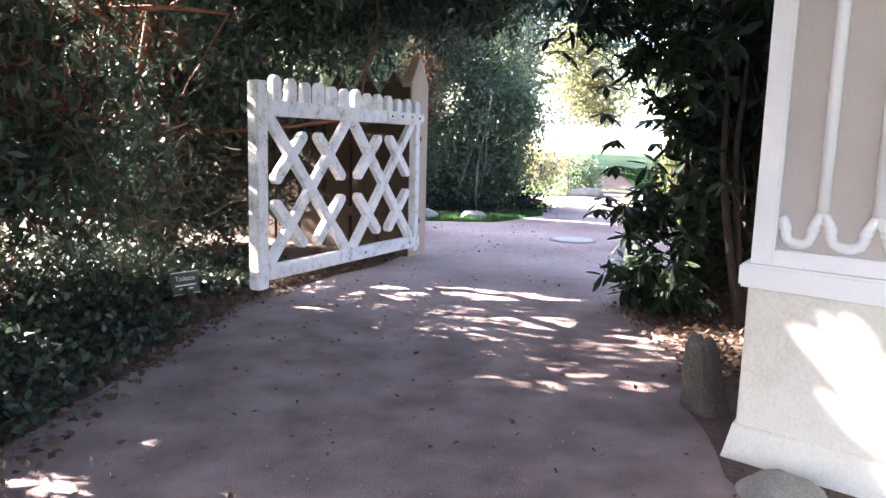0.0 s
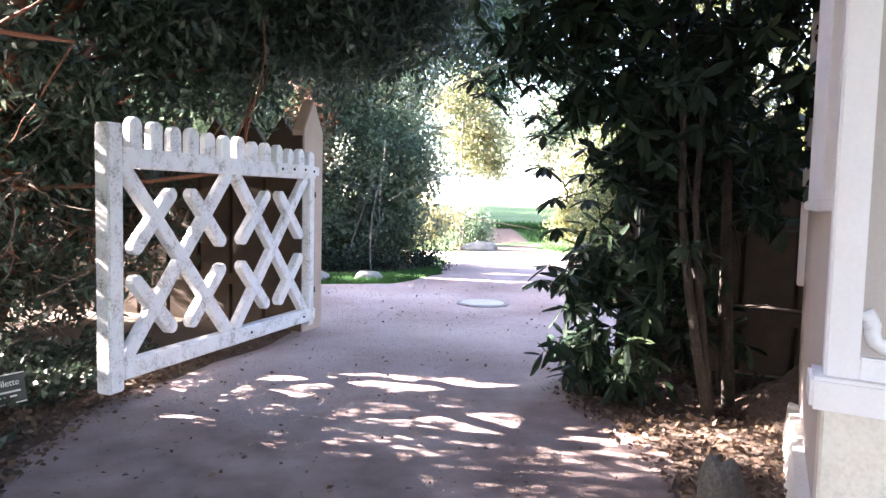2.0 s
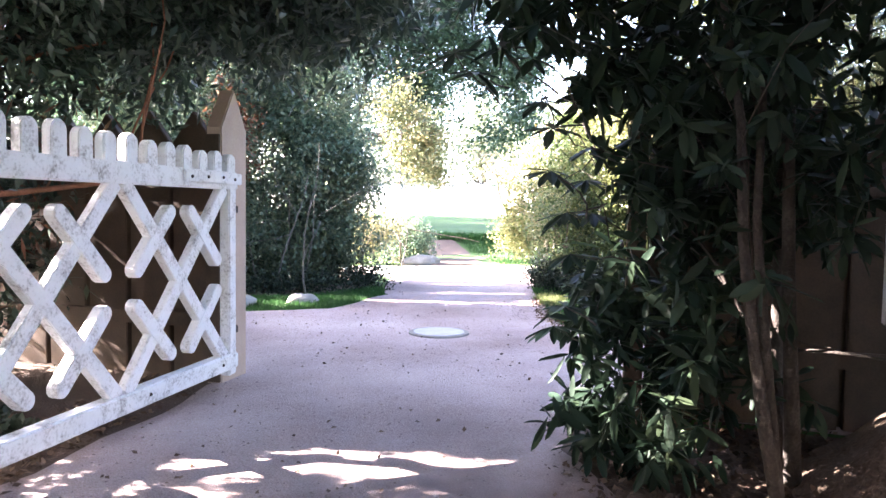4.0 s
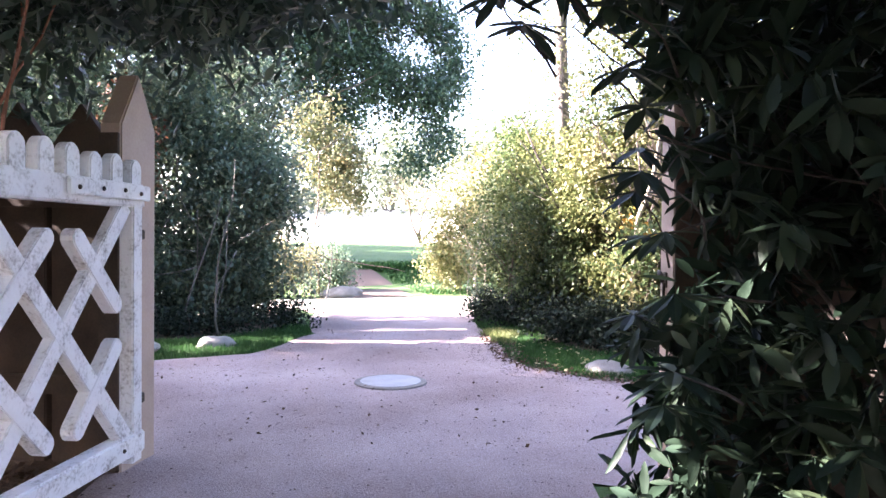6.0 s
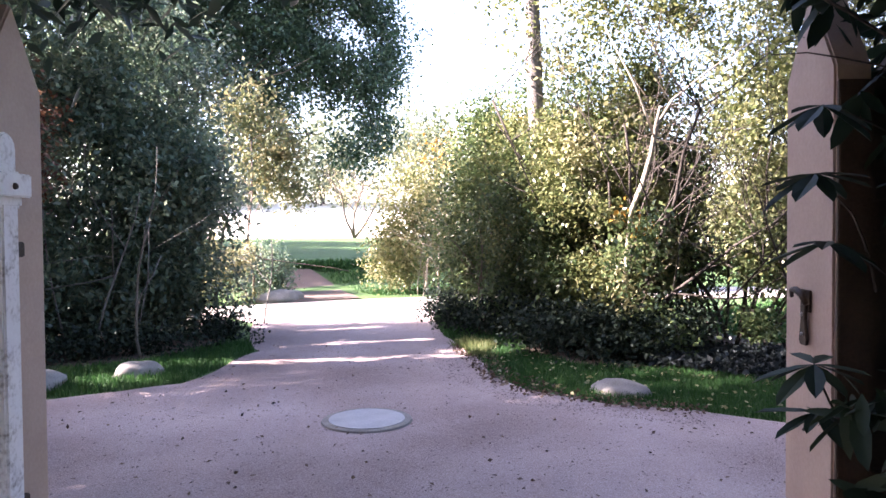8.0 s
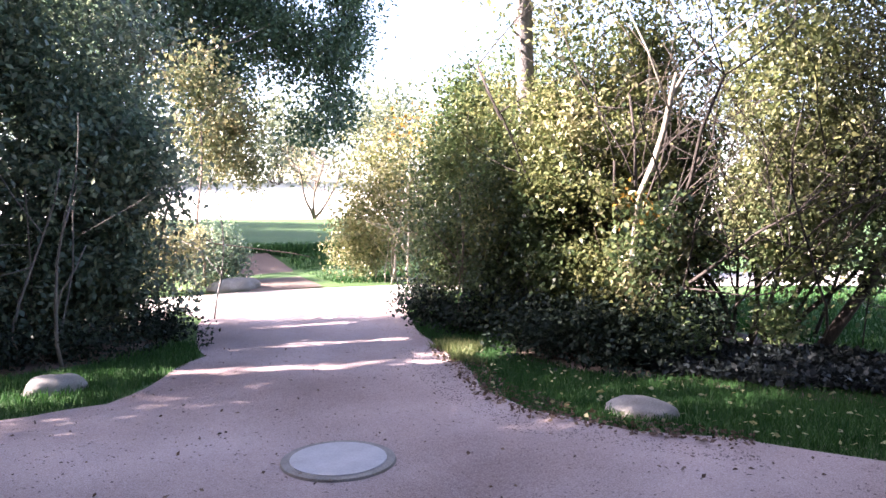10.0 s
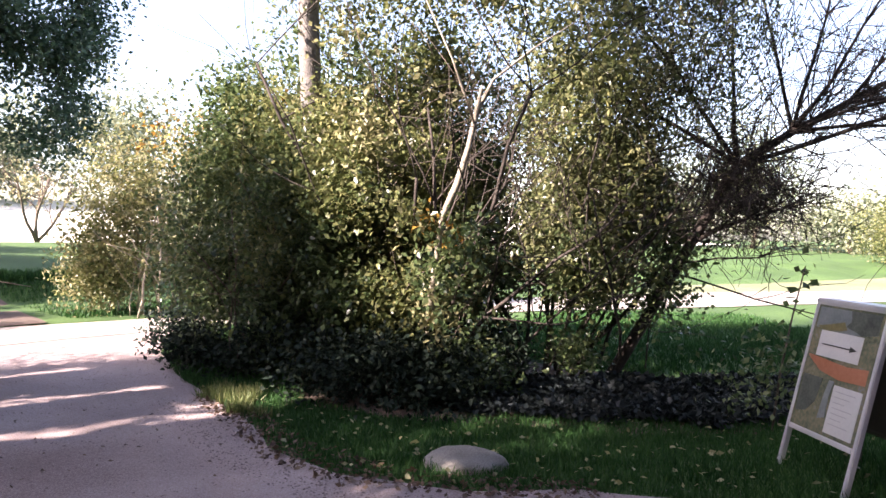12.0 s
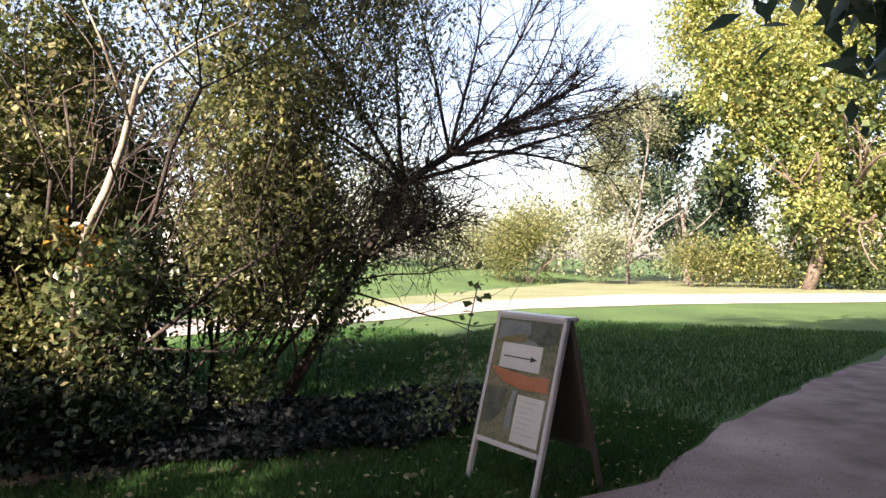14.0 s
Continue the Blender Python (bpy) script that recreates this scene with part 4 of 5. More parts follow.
# rhododendron beside the gate: whorls of long leaves at the twig ends
def rhododendron():
    SPRAYS = [(1.48, 7.21, 2.35), (1.6, 7.22, 2.26), (1.71, 7.12, 2.38), (1.86, 7.05, 2.32), (1.91, 7.03, 2.1), (1.94, 6.96, 1.95), (1.96, 7.0, 1.73), (2.04, 6.96, 1.51), (2.04, 6.91, 1.29), (1.89, 6.8, 0.93), (1.96, 6.82, 1.03), (2.66, 7.79, 1.94), (2.64, 7.80, 1.72), (2.68, 7.78, 1.50), (2.64, 7.8, 1.10), (2.66, 7.8, 0.94)]
    rng = np.random.default_rng(41)
    base = (3.2, 6.9)
    blobs = [(3.15, 6.9, 2.4, 0.85, 0.95, 2.1), (2.4, 7.1, 3.55, 1.0, 0.9, 0.9), (2.84, 7.25, 1.6, 0.36, 0.35, 1.2), (2.5, 7.3, 0.4, 0.4, 0.35, 0.35), (2.85, 6.9, 0.75, 0.5, 0.5, 0.5), (3.6, 5.5, 4.0, 1.2, 1.1, 1.1), (3.5, 7.3, 1.5, 0.6, 0.6, 1.1), (3.8, 6.6, 3.6, 0.8, 0.9, 1.2), (3.2, 7.7, 2.6, 0.6, 0.5, 1.2), (2.75, 7.55, 2.8, 0.4, 0.35, 0.55)]
    trunks = [[(q, r * 0.85 ** k) for k, q in enumerate(line)] for r, line in (
        (0.042, [(3.02, 6.40, -0.05), (2.92, 6.42, 0.4), (2.83, 6.44, 0.9), (2.78, 6.48, 1.4), (2.80, 6.55, 2.0), (2.75, 6.7, 2.8)]),
        (0.038, [(3.05, 6.44, -0.05), (2.99, 6.45, 0.4), (2.93, 6.47, 0.9), (2.90, 6.52, 1.5), (2.98, 6.6, 2.2), (3.1, 6.8, 3.0)]),
        (0.050, [(3.32, 6.62, -0.05), (3.28, 6.62, 0.5), (3.24, 6.64, 1.2), (3.26, 6.7, 2.0), (3.35, 6.8, 3.2)]),
        (0.045, [(3.42, 6.85, -0.05), (3.4, 6.86, 0.6), (3.42, 6.9, 1.4), (3.5, 7.0, 2.6)]))]
    pts = blob_points(rng, blobs, 1800, 10, 0.02, 0.42, 0.25, 1.2, gaps=True)
    t = leafy_thing("rhododendron", "dark evergreen rhododendron with long leathery leaves", "shrub", base, 41, [
        ("low_sprays", blob_points(rng, [(2.48, 7.2, 0.3, 0.35, 0.4, 0.28), (2.6, 6.8, 0.22, 0.3, 0.35, 0.2), (2.55, 7.3, 0.9, 0.22, 0.3, 0.5), (2.35, 7.3, 3.0, 0.35, 0.4, 0.4), (2.2, 6.98, 0.85, 0.12, 0.12, 0.2), (2.3, 7.05, 2.25, 0.25, 0.2, 0.3), (1.9, 7.1, 2.6, 0.45, 0.25, 0.22)], 190, 9, 0.02, 0.5), 0.17, 0.045, M_RHODO, dict(droop=0.6, shape=LEAF_LONG, faces=LEAF_LONG_F)), ("crown", pts, 0.17, 0.05, M_RHODO, dict(droop=0.5, shape=LEAF_LONG, faces=LEAF_LONG_F))], [trunks, stems(42, base, 4, 0.13, 2.5, 0.03, (0.03, 0), 0.15, 2, 5)[1]], M_DARK_BARK)
    me = bpy.data.meshes.new("leaf")
    me.from_pydata([(v[0] * 0.055, v[1] * 0.17, v[2] * 0.055) for v in LEAF_LONG], [], LEAF_LONG_F)
    me.materials.append(M_RHODO_PIECE)
    near = SPRAYS + [tuple(q) for q in blob_points(rng, [(2.88, 7.3, 1.6, 0.36, 0.35, 1.1), (3.15, 7.6, 2.5, 0.5, 0.4, 1.0), (2.6, 6.9, 0.4, 0.3, 0.4, 0.3)], 20, 1, 0.001, 0.3)[:32 - len(SPRAYS)]]
    for k, q in enumerate(near):
        a = rng.uniform(0, 2 * math.pi)
        c = Vector(q)
        o = Vector((*base, 0))
        tube_part("twig", [bent(rng, c - o, (rng.uniform(0.5, 1), rng.normal(-0.3, 0.5), rng.normal(-0.5, 0.4)), rng.uniform(0.25, 0.5), 0.003, 0.006, 5, 0.18)], M_DARK_BARK, t, sides=5)
        for j in range(9):
            d = Vector((math.cos(a + j * 0.7), math.sin(a + j * 0.7), rng.uniform(-0.8, 0.1))).normalized()
            leaf = new("leaf", me)
            leaf.parent = t
            leaf.matrix_basis = Matrix.Translation(c - o) @ d.to_track_quat("Y", "Z").to_matrix().to_4x4() @ Matrix.Scale(rng.uniform(0.75, 1.25), 4)


M_RHODO_PIECE = material("rhododendron_leaf", [(0.25, (0.012, 0.026, 0.016)), (0.55, (0.022, 0.042, 0.025)), (0.85, (0.055, 0.078, 0.042))], 0.55, 1.2, 40, 0.0, through_light=0.2, by="object", spec=0.2)
rhododendron()

# tall thicket on the far side of the gate
lb = lumps(301, (-1.2, 2.7, 16.7, 18.1), lambda x, y: 6.0 - 0.35 * max(0, x - 1.4) ** 1.5, 46, 0.8, 0.6)
lb += lumps(302, (1.8, 3.1, 16.9, 17.8), lambda x, y: 3.4, 12, 0.6) + lumps(303, (-1.2, 3.0, 16.6, 17.6), lambda x, y: 1.7, 9, 0.5, 0.35)
back = blob_points(R, lumps(304, (-3.5, 2.2, 18.2, 19.3), lambda x, y: 5.2, 22, 0.85, 0.6), 700, 14, 0.25, 0.5, gaps=True)
west = blob_points(R, [(-2.2, 17.2, 3.3, 2.3, 1.8, 3.3), (-5.2, 17.6, 3.6, 2.4, 1.8, 3.4), (-0.6, 17.4, 1.0, 1.6, 0.9, 1.1), (1.2, 17.6, 0.9, 1.5, 0.8, 1.0), (-3.2, 17.4, 0.9, 1.8, 0.9, 1.0)], 1700, 18, 0.2, 0.4, 0.16, 1.1, gaps=True)
foot = blob_points(R, lumps(305, (-3.4, 2.9, 16.8, 17.8), lambda x, y: 1.1, 60, 0.42, 0.15), 2000, 16, 0.14, 0.5, gaps=True)
pts = np.concatenate([west, back, foot, blob_points(R, lb, 8200, 17, 0.14, 0.5, 0.1, 1.1, gaps=True)])
leafy_thing("tall_bush", "tall dense blue-green bush with many stems", "bush", (1.4, 17.5), 43, [
    ("crown", pts, 0.085, 0.045, M_BLUEGREEN, dict(droop=0.3)),
    ("outer_sprays", blob_points(R, [(q[0], q[1] - 0.1, q[2], q[3] * 1.15, q[4] * 1.15, q[5] * 1.2) for q in lb], 1500, 9, 0.26, 0.2, 0.3, 1.5, gaps=True), 0.09, 0.05, M_SAGE, dict(droop=0.4)),
    ("airy_side", blob_points(R, [(3.15, 17.3, 1.6, 0.5, 0.6, 1.6), (2.9, 17.2, 3.8, 0.55, 0.5, 0.9), (3.4, 17.4, 0.7, 0.5, 0.5, 0.7)], 520, 12, 0.18, 0.4, 0.42, 1.7, gaps=True), 0.085, 0.045, M_SAGE, dict(droop=0.3)),
    ("brown_sprays", blob_points(R, [(0.7, 16.3, 2.6, 0.45, 0.25, 1.2)], 160, 12, 0.1, 0.5), 0.07, 0.04, M_DEAD, dict(droop=0.3))], stems(44, (1.6, 17.5), 30, 0.95, 2.2, 0.018, (0, -0.05), 0.15, 1, 2), M_GREY_BARK)
pts = blob_points(R, [(1.4, 16.2, 0.12, 2.2, 0.5, 0.25), (3.2, 17.0, 0.12, 0.5, 0.6, 0.3), (-2.0, 16.4, 0.12, 2.0, 0.5, 0.25), (0.4, 17.6, 0.3, 2.8, 0.6, 0.4)], 1500, 14, 0.08, 0.5)
leafy_thing("ground_cover", "low green ground cover, its colour darkened for shade under bushes", "plants", (1.4, 16.4), 45, [("leaves", pts, 0.06, 0.035, M_LOWSHRUB, {})], stems(69, (1.4, 16.4), 7, 0.4, 0.25, 0.008, (0, 0), 0.4, 1, 2), M_BARK)

# oak behind
ob_ = [(7.2, 33.6, 9.8, 4.6, 4.2, 3.4), (11.3, 32.4, 8.2, 2.7, 2.8, 2.9), (12.8, 32.0, 6.3, 1.4, 1.8, 1.6), (4.1, 32.2, 8.6, 4.0, 3.4, 3.8), (10.2, 31.8, 11.8, 3.2, 3.0, 2.8), (2.2, 31.5, 5.8, 2.4, 2.2, 3.0), (8.5, 32.6, 6.2, 2.2, 2.2, 1.3), (13.7, 32.0, 8.4, 1.3, 1.6, 1.7), (12.4, 31.6, 4.9, 1.3, 1.5, 1.2), (13.2, 32.0, 10.2, 1.5, 1.6, 1.4)]
pts = blob_points(R, ob_, 7600, 24, 0.30, 0.45, 0.38, 0.6)
leafy_thing("oak_tree", "large dark green oak with spreading crown", "tree", (6.0, 32.9), 46, [
    ("crown", pts, 0.165, 0.10, M_OAK, dict(droop=0.2))], stems(47, (6.0, 32.9), 1, 0.0, 6.0, 0.34, (0.15, 0), 0.05, 2, 9), M_BARK)

# unseen tall trees behind the thicket, placed so their shade lies over the lawn
for k, (x, y) in enumerate(((-2.5, 32.5), (-3.5, 38.5), (-2.0, 44.5))):
    pts = blob_points(R, [(x, y, 7.6, 3.6, 3.6, 4.6), (x + 1.0, y - 1.0, 4.2, 2.8, 2.8, 2.4)], 1500, 15, 0.4, 0.45, 0.1, 0.5)
    leafy_thing("park_tree", "unseen tall dark green tree that shades the lawn", "tree", (x, y), 160 + k, [("crown", pts, 0.36, 0.2, M_OAK, dict(droop=0.3))], stems(170 + k, (x, y), 1, 0, 6.0, 0.24, (0, 0), 0.04, 2, 6), M_BARK, "park trees")

# young tree with yellowing leaves
pts = blob_points(R, [(5.7, 22.4, 3.0, 1.0, 0.8, 0.9), (6.1, 22.3, 3.5, 0.7, 0.7, 0.8), (5.3, 22.5, 4.2, 0.7, 0.6, 0.7), (6.4, 22.5, 2.4, 0.5, 0.5, 0.4), (5.5, 22.4, 4.8, 0.4, 0.4, 0.4)], 560, 14, 0.16, 0.5, 0.36, 1.4)
leafy_thing("young_tree", "young thin tree with yellowing leaves", "tree", (5.44, 22.5), 48, [
    ("crown", pts, 0.10, 0.065, M_SAPLING, {})], stems(49, (5.44, 22.5), 1, 0, 3.8, 0.055, (0, 0), 0.03, 1, 7), M_BARK)

# low shrubs at the foot of the bank
pts = blob_points(R, [(4.9, 21.9, 0.6, 0.7, 0.5, 0.7), (4.2, 21.9, 0.8, 0.5, 0.5, 0.8)], 500, 12, 0.12, 0.45, 0.25, 1.4)
leafy_thing("dry_shrub", "pale dry twiggy shrub at the bank", "shrub", (4.8, 21.9), 50, [("crown", pts, 0.08, 0.045, M_PALE_LEAF, {})], stems(51, (4.8, 21.9), 9, 0.3, 1.0, 0.012), M_PALE_BARK)
pts = blob_points(R, [(5.9, 23.3, 0.55, 0.75, 0.7, 0.75)], 600, 12, 0.12, 0.45)
leafy_thing("green_shrub", "rounded blue-green shrub on the bank", "shrub", (6.0, 23.3), 52, [("crown", pts, 0.08, 0.045, M_BLUEGREEN, {})], stems(53, (6.0, 23.3), 6, 0.2, 0.8, 0.012), M_BARK)

# sunlit hedge shrubs at the crossing
pts = blob_points(R, [(9.2, 21.8, 1.7, 1.1, 0.9, 1.8), (10.2, 20.8, 2.0, 1.3, 1.0, 2.0), (8.7, 21.9, 0.8, 0.7, 0.5, 0.8), (11.6, 19.8, 2.0, 1.3, 1.1, 2.0)], 3200, 14, 0.16, 0.42, 0.25, 1.2)
org = blob_points(R, [(10.2, 20.6, 3.4, 1.4, 0.8, 0.6)], 60, 10, 0.22, 0.5)
leafy_thing("hedge_shrub", "sunlit pale yellow-green shrub with orange tips", "shrub", (9.5, 21.3), 54, [
    ("crown", pts[::2], 0.085, 0.05, M_YELLOWGREEN, {}), ("pale_foliage", pts[1::2], 0.085, 0.05, M_PALE_LEAF, {}), ("orange_foliage", org, 0.09, 0.055, M_ORANGE, {})], stems(55, (9.5, 21.3), 14, 0.5, 2.2, 0.025), M_PALE_BARK)

# large mixed shrubbery
near_side = blob_points(R, lumps(319, (6.35, 7.2, 13.5, 14.8), lambda x, y: 2.6 - 0.8 * max(0, 6.8 - x), 26, 0.36, 0.3), 1500, 13, 0.11, 0.45, 0.2, 1.6)
pts = blob_points(R, lumps(311, (6.5, 8.6, 14.6, 16.8), lambda x, y: 3.8 - 0.5 * max(0, 7.0 - x) * 2, 26, 0.6), 4200, 14, 0.14, 0.42, 0.3, 1.3)
# lighter yellow-green leaves put the sun on this shrub into colour
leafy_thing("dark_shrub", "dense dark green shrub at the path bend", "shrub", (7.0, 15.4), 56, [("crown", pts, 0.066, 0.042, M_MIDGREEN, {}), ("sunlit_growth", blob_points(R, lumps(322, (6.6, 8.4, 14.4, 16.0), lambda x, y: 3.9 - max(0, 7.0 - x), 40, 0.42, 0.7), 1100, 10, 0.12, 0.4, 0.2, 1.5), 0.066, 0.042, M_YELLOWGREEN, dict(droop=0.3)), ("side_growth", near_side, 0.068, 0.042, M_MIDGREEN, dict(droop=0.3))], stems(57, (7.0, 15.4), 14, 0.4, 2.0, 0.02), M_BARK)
pts = blob_points(R, lumps(312, (6.7, 8.5, 12.7, 14.6), lambda x, y: 6.6 - 2.6 * max(0, 7.6 - x) - 2.5 * max(0, y - 13.3 - 0.6 * (x - 6.6)), 78, 0.46, 0.8), 11500, 15, 0.14, 0.5, 0.36, 1.7, gaps=True, thin=(2.0, 4.2, 0.36))
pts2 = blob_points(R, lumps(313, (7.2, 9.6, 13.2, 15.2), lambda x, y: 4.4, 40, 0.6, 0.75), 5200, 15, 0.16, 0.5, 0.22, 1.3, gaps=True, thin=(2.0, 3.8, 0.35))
# pale leaves stand in for sun sparkle on the shrub's lit side
sprays = blob_points(R, lumps(318, (6.5, 8.4, 12.5, 13.8), lambda x, y: 4.8 - 1.5 * max(0, 7.4 - x), 60, 0.35, 0.6), 900, 7, 0.11, 0.5, 0.3, 1.8, gaps=True)
cover = blob_points(R, [(6.68, 12.42, 1.15, 0.34, 0.34, 0.45), (6.85, 12.2, 1.55, 0.3, 0.3, 0.25)], 90, 8, 0.13, 0.5)
orange = blob_points(R, [(7.0, 12.7, 1.6, 0.3, 0.3, 0.25), (7.9, 16.0, 3.3, 0.5, 0.4, 0.4)], 26, 7, 0.12, 0.5)
pts2 = np.concatenate([pts2, blob_points(R, lumps(321, (8.2, 9.4, 13.2, 14.2), lambda x, y: 2.9, 22, 0.42), 1300, 12, 0.13, 0.5)])
wood = stems(59, (7.6, 13.3), 12, 0.35, 3.4, 0.028, (0, 0), 0.28, 2, 5)
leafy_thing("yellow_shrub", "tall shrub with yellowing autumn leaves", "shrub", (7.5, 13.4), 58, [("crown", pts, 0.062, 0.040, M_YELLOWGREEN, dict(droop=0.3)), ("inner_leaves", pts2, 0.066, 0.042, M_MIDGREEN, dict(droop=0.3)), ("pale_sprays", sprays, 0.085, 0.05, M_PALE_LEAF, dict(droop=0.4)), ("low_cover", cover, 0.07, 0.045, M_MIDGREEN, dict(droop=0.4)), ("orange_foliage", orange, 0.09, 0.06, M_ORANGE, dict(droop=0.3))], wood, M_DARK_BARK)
tw = np.random.default_rng(317)
twigs_ = [bent(tw, (tw.uniform(6.7, 9.2), tw.uniform(12.2, 13.4), tw.uniform(0.4, 3.8)), (tw.normal(0, 0.5), tw.normal(-0.3, 0.4), 1), tw.uniform(0.6, 1.6), 0.004, 0.002, 5, 0.22) for _ in range(45)]
leafy_thing("bare_twigs", "grey bare twigs standing among the shrubs", "twigs", (7.9, 12.8), 66, [], [[], twigs_], M_BARK)
pts = blob_points(R, lumps(314, (8.2, 10.2, 11.5, 13.0), lambda x, y: 5.6 - 2.6 * max(0, x - 9.4), 56, 0.5, 1.0), 6800, 15, 0.16, 0.5, 0.40, 1.15, thin=(1.8, 3.8, 0.45))
# yellow-green leaves colour in the thicket's sunlit outside
olive_tips = blob_points(R, lumps(320, (8.2, 9.8, 11.3, 12.6), lambda x, y: 4.6, 50, 0.35, 0.9), 520, 7, 0.13, 0.5, 0.2, 1.6)
low = blob_points(R, [(9.5, 11.3, 1.1, 0.7, 0.45, 0.7), (8.7, 11.9, 1.2, 0.6, 0.4, 0.7), (10.0, 11.3, 1.6, 0.6, 0.5, 0.6)], 420, 12, 0.12, 0.5, 0.25, 1.3)
wood = stems(61, (8.9, 12.5), 16, 0.4, 3.2, 0.028, (0.05, 0), 0.3, 2, 5)
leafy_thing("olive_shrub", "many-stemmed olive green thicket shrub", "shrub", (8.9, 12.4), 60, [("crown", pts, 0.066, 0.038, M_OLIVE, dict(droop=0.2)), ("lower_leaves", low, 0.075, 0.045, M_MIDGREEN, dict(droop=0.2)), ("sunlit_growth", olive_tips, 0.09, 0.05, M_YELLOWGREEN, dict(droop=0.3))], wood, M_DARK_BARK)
pts = blob_points(R, [(6.5, 13.0, 0.25, 0.75, 1.2, 0.38), (7.4, 12.4, 0.22, 0.8, 0.6, 0.32), (6.75, 12.6, 0.25, 0.7, 0.6, 0.3), (7.3, 12.9, 0.3, 0.8, 0.6, 0.3), (6.4, 14.4, 0.25, 0.5, 0.8, 0.4), (6.45, 15.6, 0.2, 0.4, 0.7, 0.35), (7.2, 16.9, 0.2, 0.45, 0.7, 0.35)], 2600, 12, 0.11, 0.5, 0.3, 1.5)
leafy_thing("low_shrub", "low blue-green shrub at the bed edge, shade in its colour", "shrub", (6.8, 12.8), 62, [("crown", pts, 0.06, 0.038, M_LOWSHRUB, {})], stems(68, (6.8, 12.8), 7, 0.35, 0.4, 0.01, (0, 0), 0.4, 1, 2), M_BARK)

pts = blob_points(R, [(6.95, 12.35, 0.32, 0.3, 0.3, 0.35), (7.25, 12.15, 0.22, 0.3, 0.25, 0.25), (8.35, 11.85, 0.35, 0.4, 0.3, 0.3)], 170, 9, 0.09, 0.5)
leafy_thing("herb_clump", "fresh green herbs growing before the shrubs", "plants", (7.2, 12.2), 67, [("leaves", pts, 0.065, 0.045, M_MIDGREEN, dict(droop=0.1))], stems(70, (7.1, 12.25), 6, 0.2, 0.5, 0.006, (0, 0), 0.3, 1, 2), M_DARK_BARK)

# tall trunk among the shrubs
rng = np.random.default_rng(7)
tr = bent(rng, (7.0, 14.4, -0.05), (0.01, 0.0, 1), 9.0, 0.14, 0.09, 9, 0.02)
pts = np.concatenate([blob_points(R, [(7.4, 14.6, 8.0, 1.8, 1.6, 1.8)], 500, 14, 0.25, 0.5, 0.45, 0.8), blob_points(R, [(7.6, 14.1, 4.5, 0.9, 0.6, 1.0), (6.5, 14.5, 4.7, 0.45, 0.4, 0.7), (7.9, 14.2, 5.6, 1.0, 0.8, 0.9)], 360, 9, 0.2, 0.5, 0.3, 1.4)])
ivy = blob_points(R, [(7.0, 14.4, z, 0.2, 0.2, 0.5) for z in (2.0, 2.8)], 150, 8, 0.08, 0.5)
leafy_thing("tall_tree", "tall straight-trunked tree with thin foliage", "tree", (7.0, 14.4), 63, [("crown", pts, 0.07, 0.045, M_YELLOWGREEN, {}), ("trunk_leaves", ivy, 0.07, 0.05, M_OLIVE, {})], [[tr]], M_GREY_BARK)

# pale branch rising through the shrubs
leafy_thing("pale_limb_tree", "pale-barked slanting limb rising through the shrubs", "tree", (6.9, 12.75), 64, [], [
    [[((7.1, 12.9, -0.05), 0.040), ((7.0, 12.75, 1.0), 0.034), ((6.9, 12.56, 1.75), 0.030), ((6.93, 12.42, 2.05), 0.033), ((6.95, 12.3, 2.4), 0.028), ((6.92, 12.19, 2.75), 0.027), ((6.95, 12.17, 2.95), 0.012)]],
    [[((6.92, 12.19, 2.72), 0.025), ((7.2, 12.2, 3.05), 0.016), ((7.6, 12.0, 3.4), 0.011), ((8.2, 11.8, 3.8), 0.006)], [((6.92, 12.22, 2.6), 0.018), ((6.8, 12.4, 3.2), 0.011), ((6.5, 12.6, 3.9), 0.006)]]], M_PALE_BARK)


